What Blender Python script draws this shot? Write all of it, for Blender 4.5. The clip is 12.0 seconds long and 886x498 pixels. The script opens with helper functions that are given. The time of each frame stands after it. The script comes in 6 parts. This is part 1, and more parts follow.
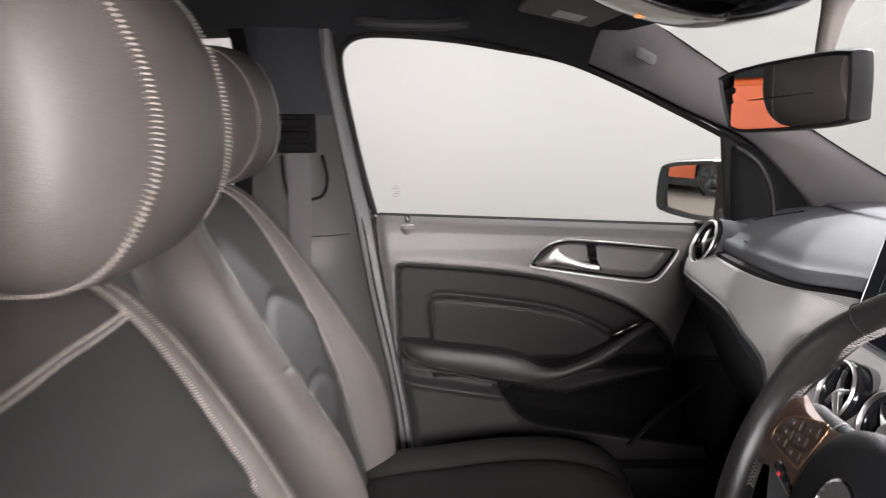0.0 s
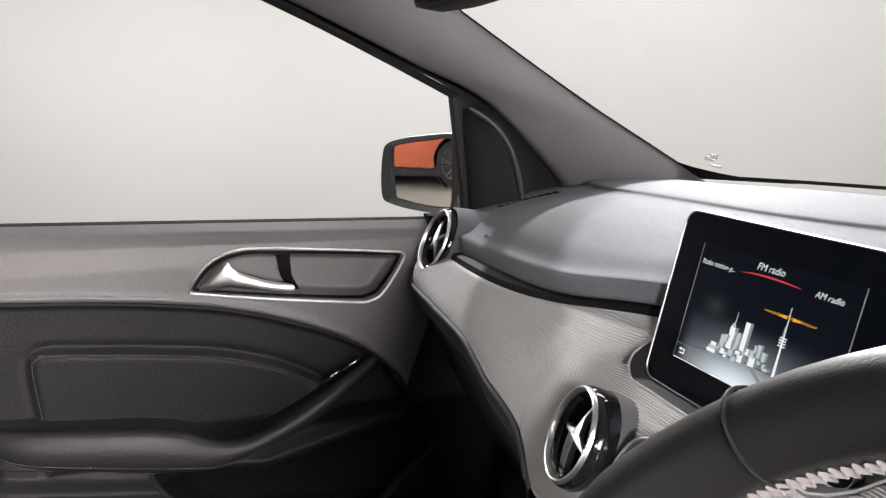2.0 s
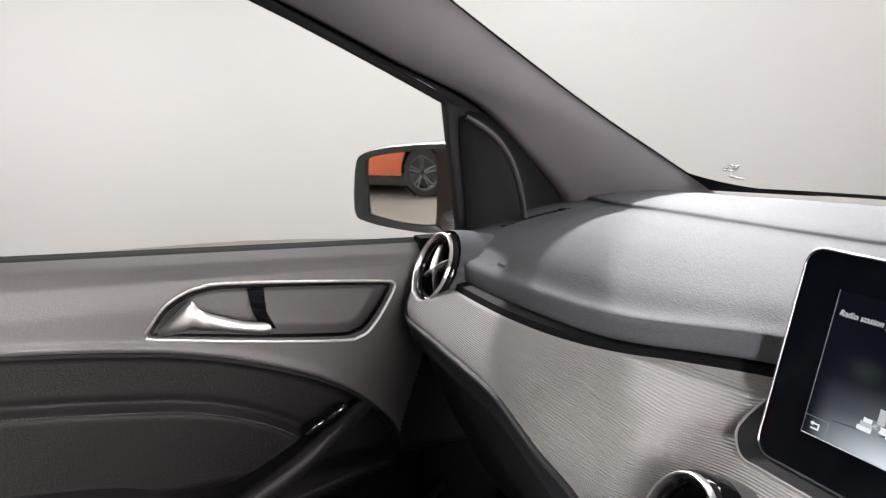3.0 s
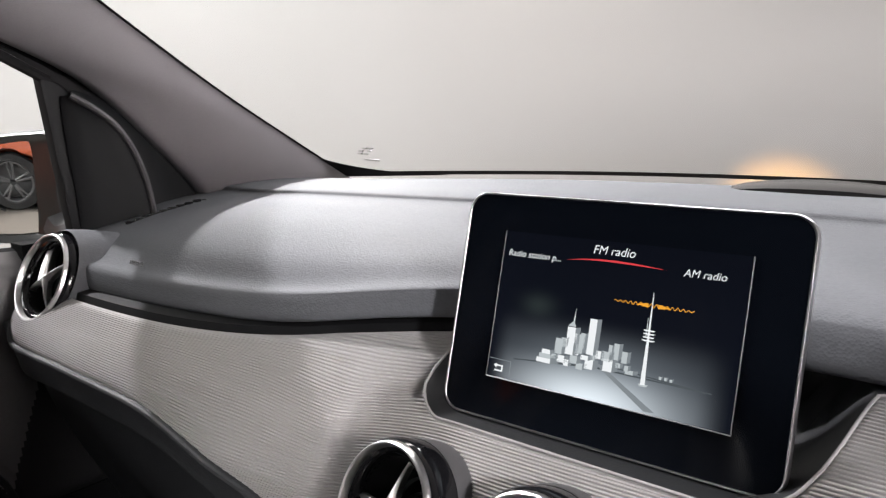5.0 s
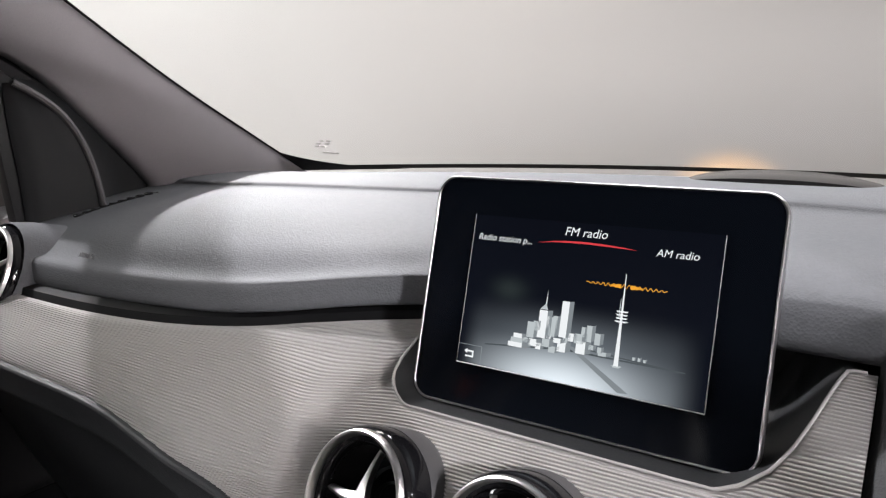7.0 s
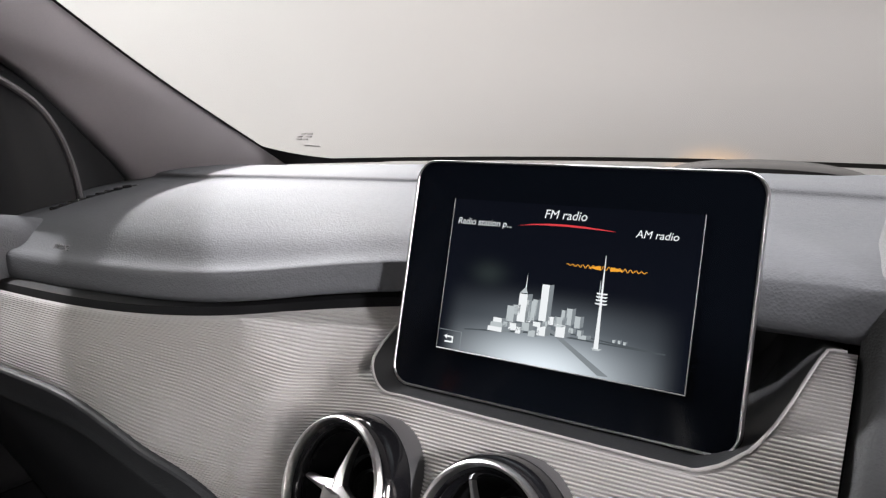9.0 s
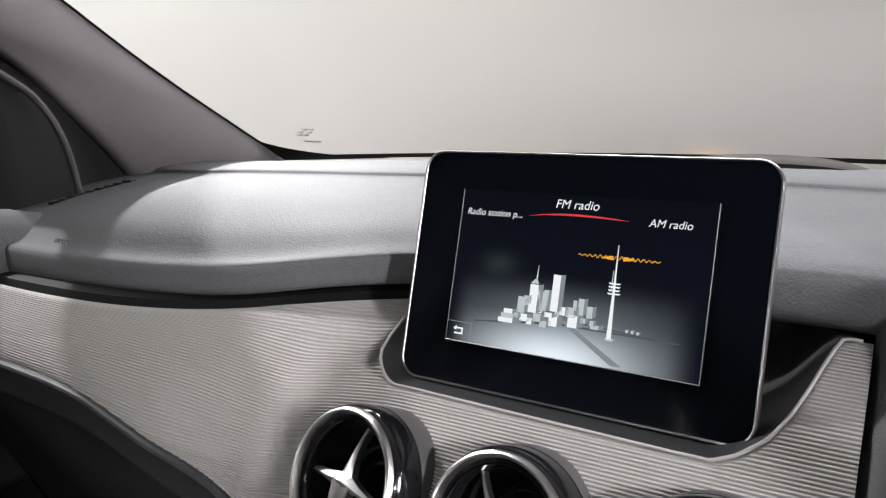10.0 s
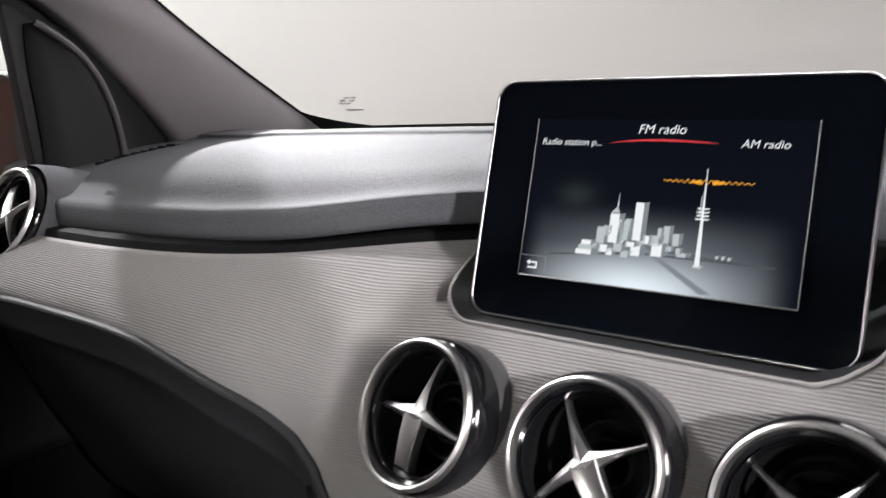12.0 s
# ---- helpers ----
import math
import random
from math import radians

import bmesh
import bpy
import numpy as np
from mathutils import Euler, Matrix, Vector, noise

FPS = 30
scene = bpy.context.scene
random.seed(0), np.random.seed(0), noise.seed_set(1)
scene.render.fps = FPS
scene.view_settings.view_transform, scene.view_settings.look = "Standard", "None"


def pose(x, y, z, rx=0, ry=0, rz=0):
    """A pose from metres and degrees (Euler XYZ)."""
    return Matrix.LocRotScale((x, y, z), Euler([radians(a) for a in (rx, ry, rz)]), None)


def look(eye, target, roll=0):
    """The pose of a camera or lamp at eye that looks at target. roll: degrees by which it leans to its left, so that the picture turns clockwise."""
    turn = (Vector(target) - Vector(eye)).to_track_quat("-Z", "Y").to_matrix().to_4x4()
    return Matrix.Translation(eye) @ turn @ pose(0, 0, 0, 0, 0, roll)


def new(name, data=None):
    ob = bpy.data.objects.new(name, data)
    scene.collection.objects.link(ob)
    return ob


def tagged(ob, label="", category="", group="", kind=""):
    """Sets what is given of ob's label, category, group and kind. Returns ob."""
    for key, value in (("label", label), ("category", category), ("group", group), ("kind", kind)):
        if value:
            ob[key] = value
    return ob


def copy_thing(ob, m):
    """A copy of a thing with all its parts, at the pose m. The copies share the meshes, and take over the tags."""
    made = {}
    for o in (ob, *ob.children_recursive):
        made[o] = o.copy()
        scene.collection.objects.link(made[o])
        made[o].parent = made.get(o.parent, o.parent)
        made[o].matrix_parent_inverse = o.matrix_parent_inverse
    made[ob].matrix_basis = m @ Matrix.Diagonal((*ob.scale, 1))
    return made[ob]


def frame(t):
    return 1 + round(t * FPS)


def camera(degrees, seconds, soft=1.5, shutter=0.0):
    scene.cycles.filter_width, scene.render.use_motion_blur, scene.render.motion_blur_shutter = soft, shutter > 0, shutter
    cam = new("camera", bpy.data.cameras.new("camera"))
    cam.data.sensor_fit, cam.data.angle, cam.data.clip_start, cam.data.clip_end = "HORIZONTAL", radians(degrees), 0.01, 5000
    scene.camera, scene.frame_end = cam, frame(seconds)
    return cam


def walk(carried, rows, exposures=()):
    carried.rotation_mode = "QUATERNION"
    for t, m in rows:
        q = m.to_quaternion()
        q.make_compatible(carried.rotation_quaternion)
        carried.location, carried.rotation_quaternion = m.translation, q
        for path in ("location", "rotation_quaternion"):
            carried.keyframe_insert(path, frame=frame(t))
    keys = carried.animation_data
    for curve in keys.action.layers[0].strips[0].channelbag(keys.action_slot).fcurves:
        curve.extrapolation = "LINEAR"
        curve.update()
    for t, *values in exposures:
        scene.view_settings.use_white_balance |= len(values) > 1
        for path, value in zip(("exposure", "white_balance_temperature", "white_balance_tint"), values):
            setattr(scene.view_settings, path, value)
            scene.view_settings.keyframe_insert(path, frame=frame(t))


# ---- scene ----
cam = camera(61.9, 12.0, soft=1.25, shutter=0.25)
PATH = [
    (0, (-0.005, -0.911, 1.276), (0.004, 1.045, 0.861), -0.1),
    (0.5, (0.11, -0.618, 1.212), (0.306, 1.33, 0.801), -0.2),
    (1, (0.176, -0.428, 1.133), (0.545, 1.494, 0.721), -0.3),
    (1.5, (0.207, -0.413, 1.164), (0.712, 1.481, 0.763), -0.2),
    (2, (0.229, -0.423, 1.173), (0.836, 1.441, 0.776), -0.3),
    (2.5, (0.258, -0.331, 1.182), (0.891, 1.524, 0.787), 0.8),
    (3, (0.194, -0.252, 1.181), (0.966, 1.551, 0.787), -0.6),
    (3.5, (0.158, -0.206, 1.157), (1.298, 1.39, 0.767), -0.9),
    (3.7, (0.168, -0.188, 1.141), (1.402, 1.336, 0.75), -1.1),
    (5.3, (0.208, -0.188, 1.132), (1.79, 0.98, 0.769), -0.4),
    (5.5, (0.209, -0.182, 1.13), (1.802, 0.97, 0.764), -0.4),
    (6, (0.206, -0.181, 1.133), (1.815, 0.949, 0.768), -0.3),
    (6.5, (0.206, -0.175, 1.124), (1.827, 0.94, 0.762), -0.3),
    (7, (0.205, -0.175, 1.122), (1.836, 0.926, 0.761), -0.2),
    (9, (0.211, -0.177, 1.111), (1.862, 0.894, 0.75), -0.3),
    (9.5, (0.209, -0.171, 1.107), (1.865, 0.891, 0.746), -0.3),
    (10, (0.208, -0.167, 1.104), (1.868, 0.89, 0.745), -0.2),
    (10.5, (0.21, -0.164, 1.098), (1.873, 0.887, 0.739), -0.1),
    (11, (0.208, -0.16, 1.097), (1.87, 0.893, 0.736), -0.2),
    (11.5, (0.207, -0.155, 1.093), (1.861, 0.91, 0.732), -0.1),
    (11.8, (0.208, -0.148, 1.078), (1.846, 0.947, 0.73), 0.3),
    (12, (0.196, -0.135, 1.059), (1.827, 0.965, 0.702), 0.0),
]
walk(cam, [(t, look(eye, target, roll)) for t, eye, target, roll in PATH])

# ---------------------------------------------------------------- light
scene.view_settings.exposure = 0.0
world = bpy.data.worlds.new("studio")
scene.world = world
world.use_nodes = True
world.node_tree.nodes["Background"].inputs["Color"].default_value = (0.9, 0.93, 1.0, 1)
world.node_tree.nodes["Background"].inputs["Strength"].default_value = 0.10


def area(name, place, target, sx, sy, power, colour):
    data = bpy.data.lights.new(name, "AREA")
    data.shape, data.size, data.size_y, data.energy, data.color = "RECTANGLE", sx, sy, power, colour
    ob = new(name, data)
    ob.matrix_world = look(place, target)
    return ob


COOL = (1.0, 0.975, 1.0)
WARM = (1.0, 0.925, 0.91)
area("ceiling_light", (0.4, 3.9, 3.1), (0.4, 4.1, 0), 4.5, 0.6, 276, (0.995, 1.0, 0.97))
area("ceiling_light", (2.5, 1.8, 3.1), (3.2, 1.8, 0), 0.4, 3.0, 68, (1.0, 0.935, 0.895))
area("ceiling_light", (2.7, 0.0, 2.7), (0.5, -0.2, 0.95), 2.2, 0.6, 84, COOL)
area("ceiling_light", (-2.6, 3.0, 3.1), (-2.6, 3.0, 0), 3.0, 0.5, 55, COOL)
# softbox with a grid, aimed at the front seats through the open driver's door
seat_box = area("fill_softbox", (0.35, -2.4, 1.45), (-0.33, 0.0, 1.06), 1.2, 0.8, 38, WARM)
seat_box.data.spread = radians(62)
# unseen fill behind the car, added to light the facia
area("fill_softbox", (-3.4, -0.55, 2.0), (0.5, 0.0, 0.95), 1.0, 0.7, 310, (1.0, 0.96, 0.94))


def headlamp(y):
    data = bpy.data.lights.new("headlamp_bulb", "SPOT")
    data.energy, data.color, data.spot_size, data.spot_blend, data.shadow_soft_size = 330, (1.0, 0.52, 0.14), radians(23), 1.0, 0.03
    new("headlamp_bulb", data).matrix_world = look((2.0, y, 0.68), (3.6, y * 1.0, 0.66))


def studio_spot(place, target, cone, power, colour, soft):
    data = bpy.data.lights.new("studio_spot", "SPOT")
    data.energy, data.color, data.spot_size, data.spot_blend, data.shadow_soft_size = power, colour, radians(cone), 0.35, soft
    new("studio_spot", data).matrix_world = look(place, target)


# two spotlights under the ceiling, ahead of the car and beside it, aimed at the dashboard
studio_spot((2.6, 2.5, 2.5), (0.90, 0.08, 1.0), 21, 1450, COOL, 0.06)
studio_spot((0.63, 2.76, 3.1), (0.62, 0.15, 0.95), 42, 780, COOL, 0.06)
# a third, added outside the open driver's door to brighten the right facia
studio_spot((-0.7, -2.7, 1.95), (0.62, -0.17, 0.95), 12, 640, COOL, 0.10)
headlamp(0.6)
headlamp(-0.6)

# ---------------------------------------------------------------- materials


def mat(name, colour, rough=0.5, metal=0.0, var=0.12, var_scale=6.0, grain=None, bump=0.0, coat=0.0, spec=0.5, fine=0.05, fine_scale=220.0, rough_var=0.06):
    """A surface with slow and fine colour changes, worn gloss and, where grain is given, cells of that many per metre."""
    m = bpy.data.materials.new(name)
    m.use_nodes = True
    n, l = m.node_tree.nodes, m.node_tree.links
    b = n["Principled BSDF"]
    b.inputs["Metallic"].default_value = metal
    b.inputs["Coat Weight"].default_value = coat
    b.inputs["Coat Roughness"].default_value = 0.06
    b.inputs["Specular IOR Level"].default_value = spec
    tc = n.new("ShaderNodeTexCoord")

    def noise_at(scale, detail):
        t = n.new("ShaderNodeTexNoise")
        t.inputs["Scale"].default_value, t.inputs["Detail"].default_value = scale, detail
        l.new(tc.outputs["Object"], t.inputs["Vector"])
        return t

    big, small = noise_at(var_scale, 3), noise_at(fine_scale, 2)

    def spread(src, amount):
        r = n.new("ShaderNodeMapRange")
        r.inputs["From Min"].default_value, r.inputs["From Max"].default_value = 0.25, 0.75
        r.inputs["To Min"].default_value, r.inputs["To Max"].default_value = 1 - amount, 1 + amount
        l.new(src, r.inputs["Value"])
        return r.outputs["Result"]

    mul = n.new("ShaderNodeMath")
    mul.operation = "MULTIPLY"
    l.new(spread(big.outputs["Fac"], var), mul.inputs[0])
    l.new(spread(small.outputs["Fac"], fine), mul.inputs[1])
    hue = n.new("ShaderNodeHueSaturation")
    hue.inputs["Color"].default_value = (*colour, 1)
    l.new(mul.outputs[0], hue.inputs["Value"])
    l.new(hue.outputs["Color"], b.inputs["Base Color"])
    rr = n.new("ShaderNodeMapRange")
    rr.inputs["To Min"].default_value, rr.inputs["To Max"].default_value = max(0.0, rough - rough_var), min(1.0, rough + rough_var)
    l.new(big.outputs["Fac"], rr.inputs["Value"])
    l.new(rr.outputs["Result"], b.inputs["Roughness"])
    if bump:
        bp = n.new("ShaderNodeBump")
        bp.inputs["Strength"].default_value, bp.inputs["Distance"].default_value = bump, 0.0006
        if grain:
            v = n.new("ShaderNodeTexVoronoi")
            v.inputs["Scale"].default_value = grain
            v.inputs["Randomness"].default_value = 1.0
            l.new(tc.outputs["Object"], v.inputs["Vector"])
            add = n.new("ShaderNodeMath")
            add.operation = "ADD"
            l.new(v.outputs["Distance"], add.inputs[0])
            l.new(small.outputs["Fac"], add.inputs[1])
            l.new(add.outputs[0], bp.inputs["Height"])
        else:
            l.new(small.outputs["Fac"], bp.inputs["Height"])
        l.new(bp.outputs["Normal"], b.inputs["Normal"])
    return m


def glow(name, colour, strength):
    m = bpy.data.materials.new(name)
    m.use_nodes = True
    n, l = m.node_tree.nodes, m.node_tree.links
    b = n["Principled BSDF"]
    b.inputs["Base Color"].default_value = (0.01, 0.01, 0.012, 1)
    b.inputs["Roughness"].default_value = 0.1
    b.inputs["Emission Color"].default_value = (*colour, 1)
    b.inputs["Emission Strength"].default_value = strength
    return m


def pane_material(name, tint, gloss):
    m = bpy.data.materials.new(name)
    m.use_nodes = True
    n, l = m.node_tree.nodes, m.node_tree.links
    n.remove(n["Principled BSDF"])
    t, g, f, mix = n.new("ShaderNodeBsdfTransparent"), n.new("ShaderNodeBsdfGlossy"), n.new("ShaderNodeFresnel"), n.new("ShaderNodeMixShader")
    t.inputs["Color"].default_value = (*tint, 1)
    g.inputs["Roughness"].default_value = 0.0
    g.inputs["Color"].default_value = (gloss, gloss, gloss, 1)
    f.inputs["IOR"].default_value = 1.45
    l.new(f.outputs[0], mix.inputs[0])
    l.new(t.outputs[0], mix.inputs[1])
    l.new(g.outputs[0], mix.inputs[2])
    l.new(mix.outputs[0], n["Material Output"].inputs["Surface"])
    return m


VINYL = mat("dash_vinyl", (0.086, 0.0885, 0.095), 0.76, grain=560, bump=0.42, var=0.08, spec=0.05)
VINYL_DARK = mat("dark_vinyl", (0.0085, 0.0088, 0.0095), 0.6, grain=620, bump=0.45, var=0.1, spec=0.09)
DOOR_SKIN = mat("door_vinyl", (0.076, 0.072, 0.074), 0.48, grain=700, bump=0.35, var=0.1)
DOOR_DARK = mat("door_insert_leather", (0.0100, 0.0097, 0.0100), 0.5, spec=0.15, grain=520, bump=0.5, var=0.12)
ARM_LEATHER = mat("armrest_leather", (0.0150, 0.0145, 0.0150), 0.46, spec=0.3, grain=520, bump=0.4, var=0.12)
LOWER_SKIN = mat("lower_door_plastic", (0.015, 0.0145, 0.0152), 0.55, grain=900, bump=0.3, var=0.1, spec=0.2)
LEATHER = mat("seat_leather", (0.060, 0.054, 0.051), 0.54, grain=800, bump=0.24, var=0.18, var_scale=9.0, rough_var=0.10, spec=0.38)
# seat material darkened for the cushion, where little light reaches
CUSHION = mat("shaded_cushion", (0.013, 0.0125, 0.0125), 0.65, grain=900, bump=0.2, var=0.14, spec=0.3)
DOOR_THREAD = mat("dark_thread", (0.075, 0.072, 0.07), 0.8, bump=0.3, fine_scale=3000)
FABRIC = mat("seat_cloth", (0.033, 0.0325, 0.0335), 0.62, grain=900, bump=0.5, var=0.12, spec=0.35)
PLASTIC = mat("dark_plastic", (0.022, 0.023, 0.025), 0.55, bump=0.25, fine_scale=900)
PLASTIC_GREY = mat("grey_plastic", (0.042, 0.041, 0.043), 0.6, bump=0.25, fine_scale=900)
PILLAR_GREY = mat("centre_pillar_plastic", (0.025, 0.0232, 0.024), 0.6, bump=0.25, fine_scale=900)
PILLAR = mat("pillar_cloth", (0.160, 0.151, 0.158), 0.8, bump=0.5, fine_scale=1400, fine=0.12, spec=0.25)
HEADLINER = mat("headliner_cloth", (0.028, 0.03, 0.034), 0.9, bump=0.5, fine_scale=1400, fine=0.15, spec=0.15)
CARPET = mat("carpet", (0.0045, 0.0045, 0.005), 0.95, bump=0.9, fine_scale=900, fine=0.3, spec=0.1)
GLOSS = mat("piano_black", (0.006, 0.006, 0.007), 0.10, var=0.02, coat=0.15, spec=0.4, rough_var=0.03)
WELL = mat("well_plastic", (0.016, 0.0168, 0.018), 0.48, bump=0.15, fine_scale=900, spec=0.25)
# the pad's vinyl, darkened to put the hood's shade into its colour
HOOD = mat("shaded_hood_vinyl", (0.042, 0.0435, 0.045), 0.6, grain=700, bump=0.4, var=0.08, spec=0.15)
LOWER_DASH = mat("lower_dash_vinyl", (0.0180, 0.0190, 0.0210), 0.55, grain=700, bump=0.35, var=0.1, spec=0.3)
THROAT = mat("vent_throat", (0.004, 0.004, 0.0045), 0.7, spec=0.12)
CHROME = mat("chrome", (0.82, 0.82, 0.83), 0.12, metal=1.0, var=0.03, rough_var=0.05)
SATIN = mat("satin_silver", (0.66, 0.65, 0.64), 0.4, metal=1.0, var=0.04, bump=0.05, fine_scale=1800)
VENT_SILVER = mat("polished_vent_silver", (0.64, 0.63, 0.625), 0.32, metal=1.0, var=0.04, rough_var=0.05)
RIM_METAL = mat("display_rim_metal", (0.40, 0.40, 0.41), 0.30, metal=1.0, var=0.04)
TRIM = mat("ribbed_silver_trim", (0.262, 0.252, 0.250), 0.66, metal=0.0, spec=0.10, var=0.05, bump=0.06, fine_scale=2200)
# brown tint puts an orange reflection into the spoke's own colour
GRAPHITE = mat("graphite_orange_reflection", (0.10, 0.062, 0.045), 0.34, metal=0.6, var=0.06)
BRONZE = mat("satin_bronze", (0.60, 0.36, 0.23), 0.28, metal=1.0, var=0.05)
KEY = mat("dark_brown_key", (0.030, 0.019, 0.014), 0.35, var=0.05)
RUBBER = mat("black_rubber", (0.010, 0.010, 0.011), 0.7, spec=0.2, bump=0.2, fine_scale=800)
SEAL_BLACK = mat("matt_black_rubber", (0.006, 0.006, 0.0065), 0.9, spec=0.04, bump=0.2, fine_scale=800)
SEAL = mat("grey_door_seal", (0.095, 0.095, 0.099), 0.6, bump=0.2, fine_scale=700)
WHEEL_THREAD = mat("grey_wheel_thread", (0.19, 0.175, 0.17), 0.8, bump=0.3, fine_scale=3000)
THREAD = mat("pale_thread", (0.30, 0.27, 0.25), 0.8, bump=0.3, fine_scale=3000)
WEBBING = mat("belt_webbing", (0.045, 0.042, 0.045), 0.8, bump=0.6, fine_scale=1600, fine=0.2)
GLASS = pane_material("window_glass", (0.97, 0.98, 0.97), 0.35)
MIRROR = mat("mirror_silver", (0.86, 0.87, 0.87), 0.015, metal=1.0, var=0.01, fine=0.0, rough_var=0.01)
WALL = mat("studio_wall_paint", (0.400, 0.390, 0.391), 0.85, var=0.02, var_scale=0.7, bump=0.15, fine_scale=160, fine=0.01, spec=0.2)
FLOOR = mat("studio_floor", (0.20, 0.18, 0.16), 0.45, var=0.08, var_scale=1.5, bump=0.1, fine_scale=90)
WALL_DARK = mat("studio_wall_grey_paint", (0.07, 0.07, 0.069), 0.85, var=0.03, var_scale=0.7, bump=0.15, fine_scale=160, spec=0.2)
CEIL = mat("studio_ceiling_paint", (0.3, 0.295, 0.29), 0.9, var=0.02, bump=0.1)
ORANGE = mat("orange_paint", (0.50, 0.10, 0.035), 0.25, var=0.03, coat=1.0)
TYRE = mat("tyre_rubber", (0.02, 0.02, 0.021), 0.75, bump=0.3, fine_scale=300)
RIM = mat("dark_alloy", (0.10, 0.10, 0.105), 0.4, metal=0.0)
BODY = mat("dark_green_grey_paint", (0.03, 0.037, 0.037), 0.3, var=0.03, coat=0.4)
SAIL = mat("matt_black_plastic", (0.013, 0.0139, 0.0152), 0.6, bump=0.25, fine_scale=900, spec=0.2)
ETCH = mat("etched_mark", (0.22, 0.212, 0.212), 0.7)

# ---------------------------------------------------------------- building helpers


def spline(pts, n):
    """n points along a smooth curve through pts."""
    p = np.array(pts, float)
    k = len(p)
    out = []
    for u in np.linspace(0, k - 1, n):
        i = min(int(u), k - 2)
        f = u - i
        a, b, c, d = p[max(i - 1, 0)], p[i], p[i + 1], p[min(i + 2, k - 1)]
        out.append(0.5 * (2 * b + (c - a) * f + (2 * a - 5 * b + 4 * c - d) * f * f + (3 * b - a - 3 * c + d) * f ** 3))
    return np.array(out)


def lin(x, table):
    """Straight interpolation in a table of (x, value) in rising order."""
    return float(np.interp(x, [r[0] for r in table], [r[1] for r in table]))


def smooth_step(a, b, x):
    f = min(1.0, max(0.0, (x - a) / (b - a)))
    return f * f * (3 - 2 * f)


def lattice(rows, close_u=False, close_v=False, caps=False):
    """A mesh of quads through rows of points; close_v joins each row's ends, close_u the last row to the first."""
    bm = bmesh.new()
    vs = [[bm.verts.new(tuple(float(c) for c in p)) for p in r] for r in rows]
    nu, nv = len(vs), len(vs[0])
    for i in range(nu if close_u else nu - 1):
        for j in range(nv if close_v else nv - 1):
            a, b, c, d = vs[i][j], vs[i][(j + 1) % nv], vs[(i + 1) % nu][(j + 1) % nv], vs[(i + 1) % nu][j]
            bm.faces.new((a, b, c, d))
    if caps:
        bm.faces.new(vs[0][::-1])
        bm.faces.new(vs[-1])
    return bm


def tube(pts, radius, sides=8, closed=False, flat=1.0, up=(0, 0, 1)):
    """A tube along points; radius may be a number or one for each point."""
    p = [Vector(q) for q in pts]
    k = len(p)
    rows = []
    for i in range(k):
        if closed:
            d = p[(i + 1) % k] - p[i - 1]
        else:
            d = p[min(i + 1, k - 1)] - p[max(i - 1, 0)]
        d.normalize()
        s = d.cross(Vector(up))
        if s.length < 1e-4:
            s = d.cross(Vector((1, 0, 0)))
        s.normalize()
        w = s.cross(d).normalized()
        r = radius[i] if hasattr(radius, "__len__") else radius
        rows.append([p[i] + s * (r * math.cos(a)) + w * (r * flat * math.sin(a)) for a in (2 * math.pi * j / sides for j in range(sides))])
    return lattice(rows, close_u=closed, close_v=True, caps=not closed)


def box(size, place=(0, 0, 0), bevel=0.0, segments=2, m=None):
    bm = bmesh.new()
    bmesh.ops.create_cube(bm, size=1.0)
    bmesh.ops.scale(bm, vec=size, verts=bm.verts)
    if bevel:
        bmesh.ops.bevel(bm, geom=list(bm.edges), offset=bevel, segments=segments, profile=0.5, affect="EDGES")
    bmesh.ops.transform(bm, matrix=(m or Matrix()) @ Matrix.Identity(4), verts=bm.verts)
    bmesh.ops.translate(bm, vec=place, verts=bm.verts)
    return bm


def moved(bm, m):
    bmesh.ops.transform(bm, matrix=m, verts=bm.verts)
    return bm


def revolve(profile, sides=40, m=None):
    """A body of revolution about local X: profile of (x, radius)."""
    rows = [[(x, r * math.cos(a), r * math.sin(a)) for a in (2 * math.pi * j / sides for j in range(sides))] for x, r in profile]
    bm = lattice(rows, close_v=True)
    if m:
        bmesh.ops.transform(bm, matrix=m, verts=bm.verts)
    return bm


def plate(outline, m, thick, bevel=0.0):
    """A flat plate: outline of (u, v), laid in the plane of m's first two axes and thickened along its third."""
    bm = bmesh.new()
    f = bm.faces.new([bm.verts.new((u, v, 0)) for u, v in outline])
    if thick:
        r = bmesh.ops.extrude_face_region(bm, geom=[f])
        bmesh.ops.translate(bm, vec=(0, 0, thick), verts=[v for v in r["geom"] if isinstance(v, bmesh.types.BMVert)])
        bmesh.ops.recalc_face_normals(bm, faces=bm.faces)
        if bevel:
            top = [e for e in bm.edges if all(v.co.z > thick * 0.5 for v in e.verts)]
            bmesh.ops.bevel(bm, geom=top, offset=bevel, segments=2, profile=0.5, affect="EDGES")
    bmesh.ops.transform(bm, matrix=m, verts=bm.verts)
    return bm


def rounded(w, h, r, n=6, cx=0.0, cy=0.0):
    """The outline of a rounded rectangle."""
    out = []
    for k, (sx, sy) in enumerate(((1, 1), (-1, 1), (-1, -1), (1, -1))):
        for i in range(n + 1):
            a = math.pi / 2 * (k + i / n)
            out.append((cx + sx * (w / 2 - r) + r * math.cos(a), cy + sy * (h / 2 - r) + r * math.sin(a)))
    return out


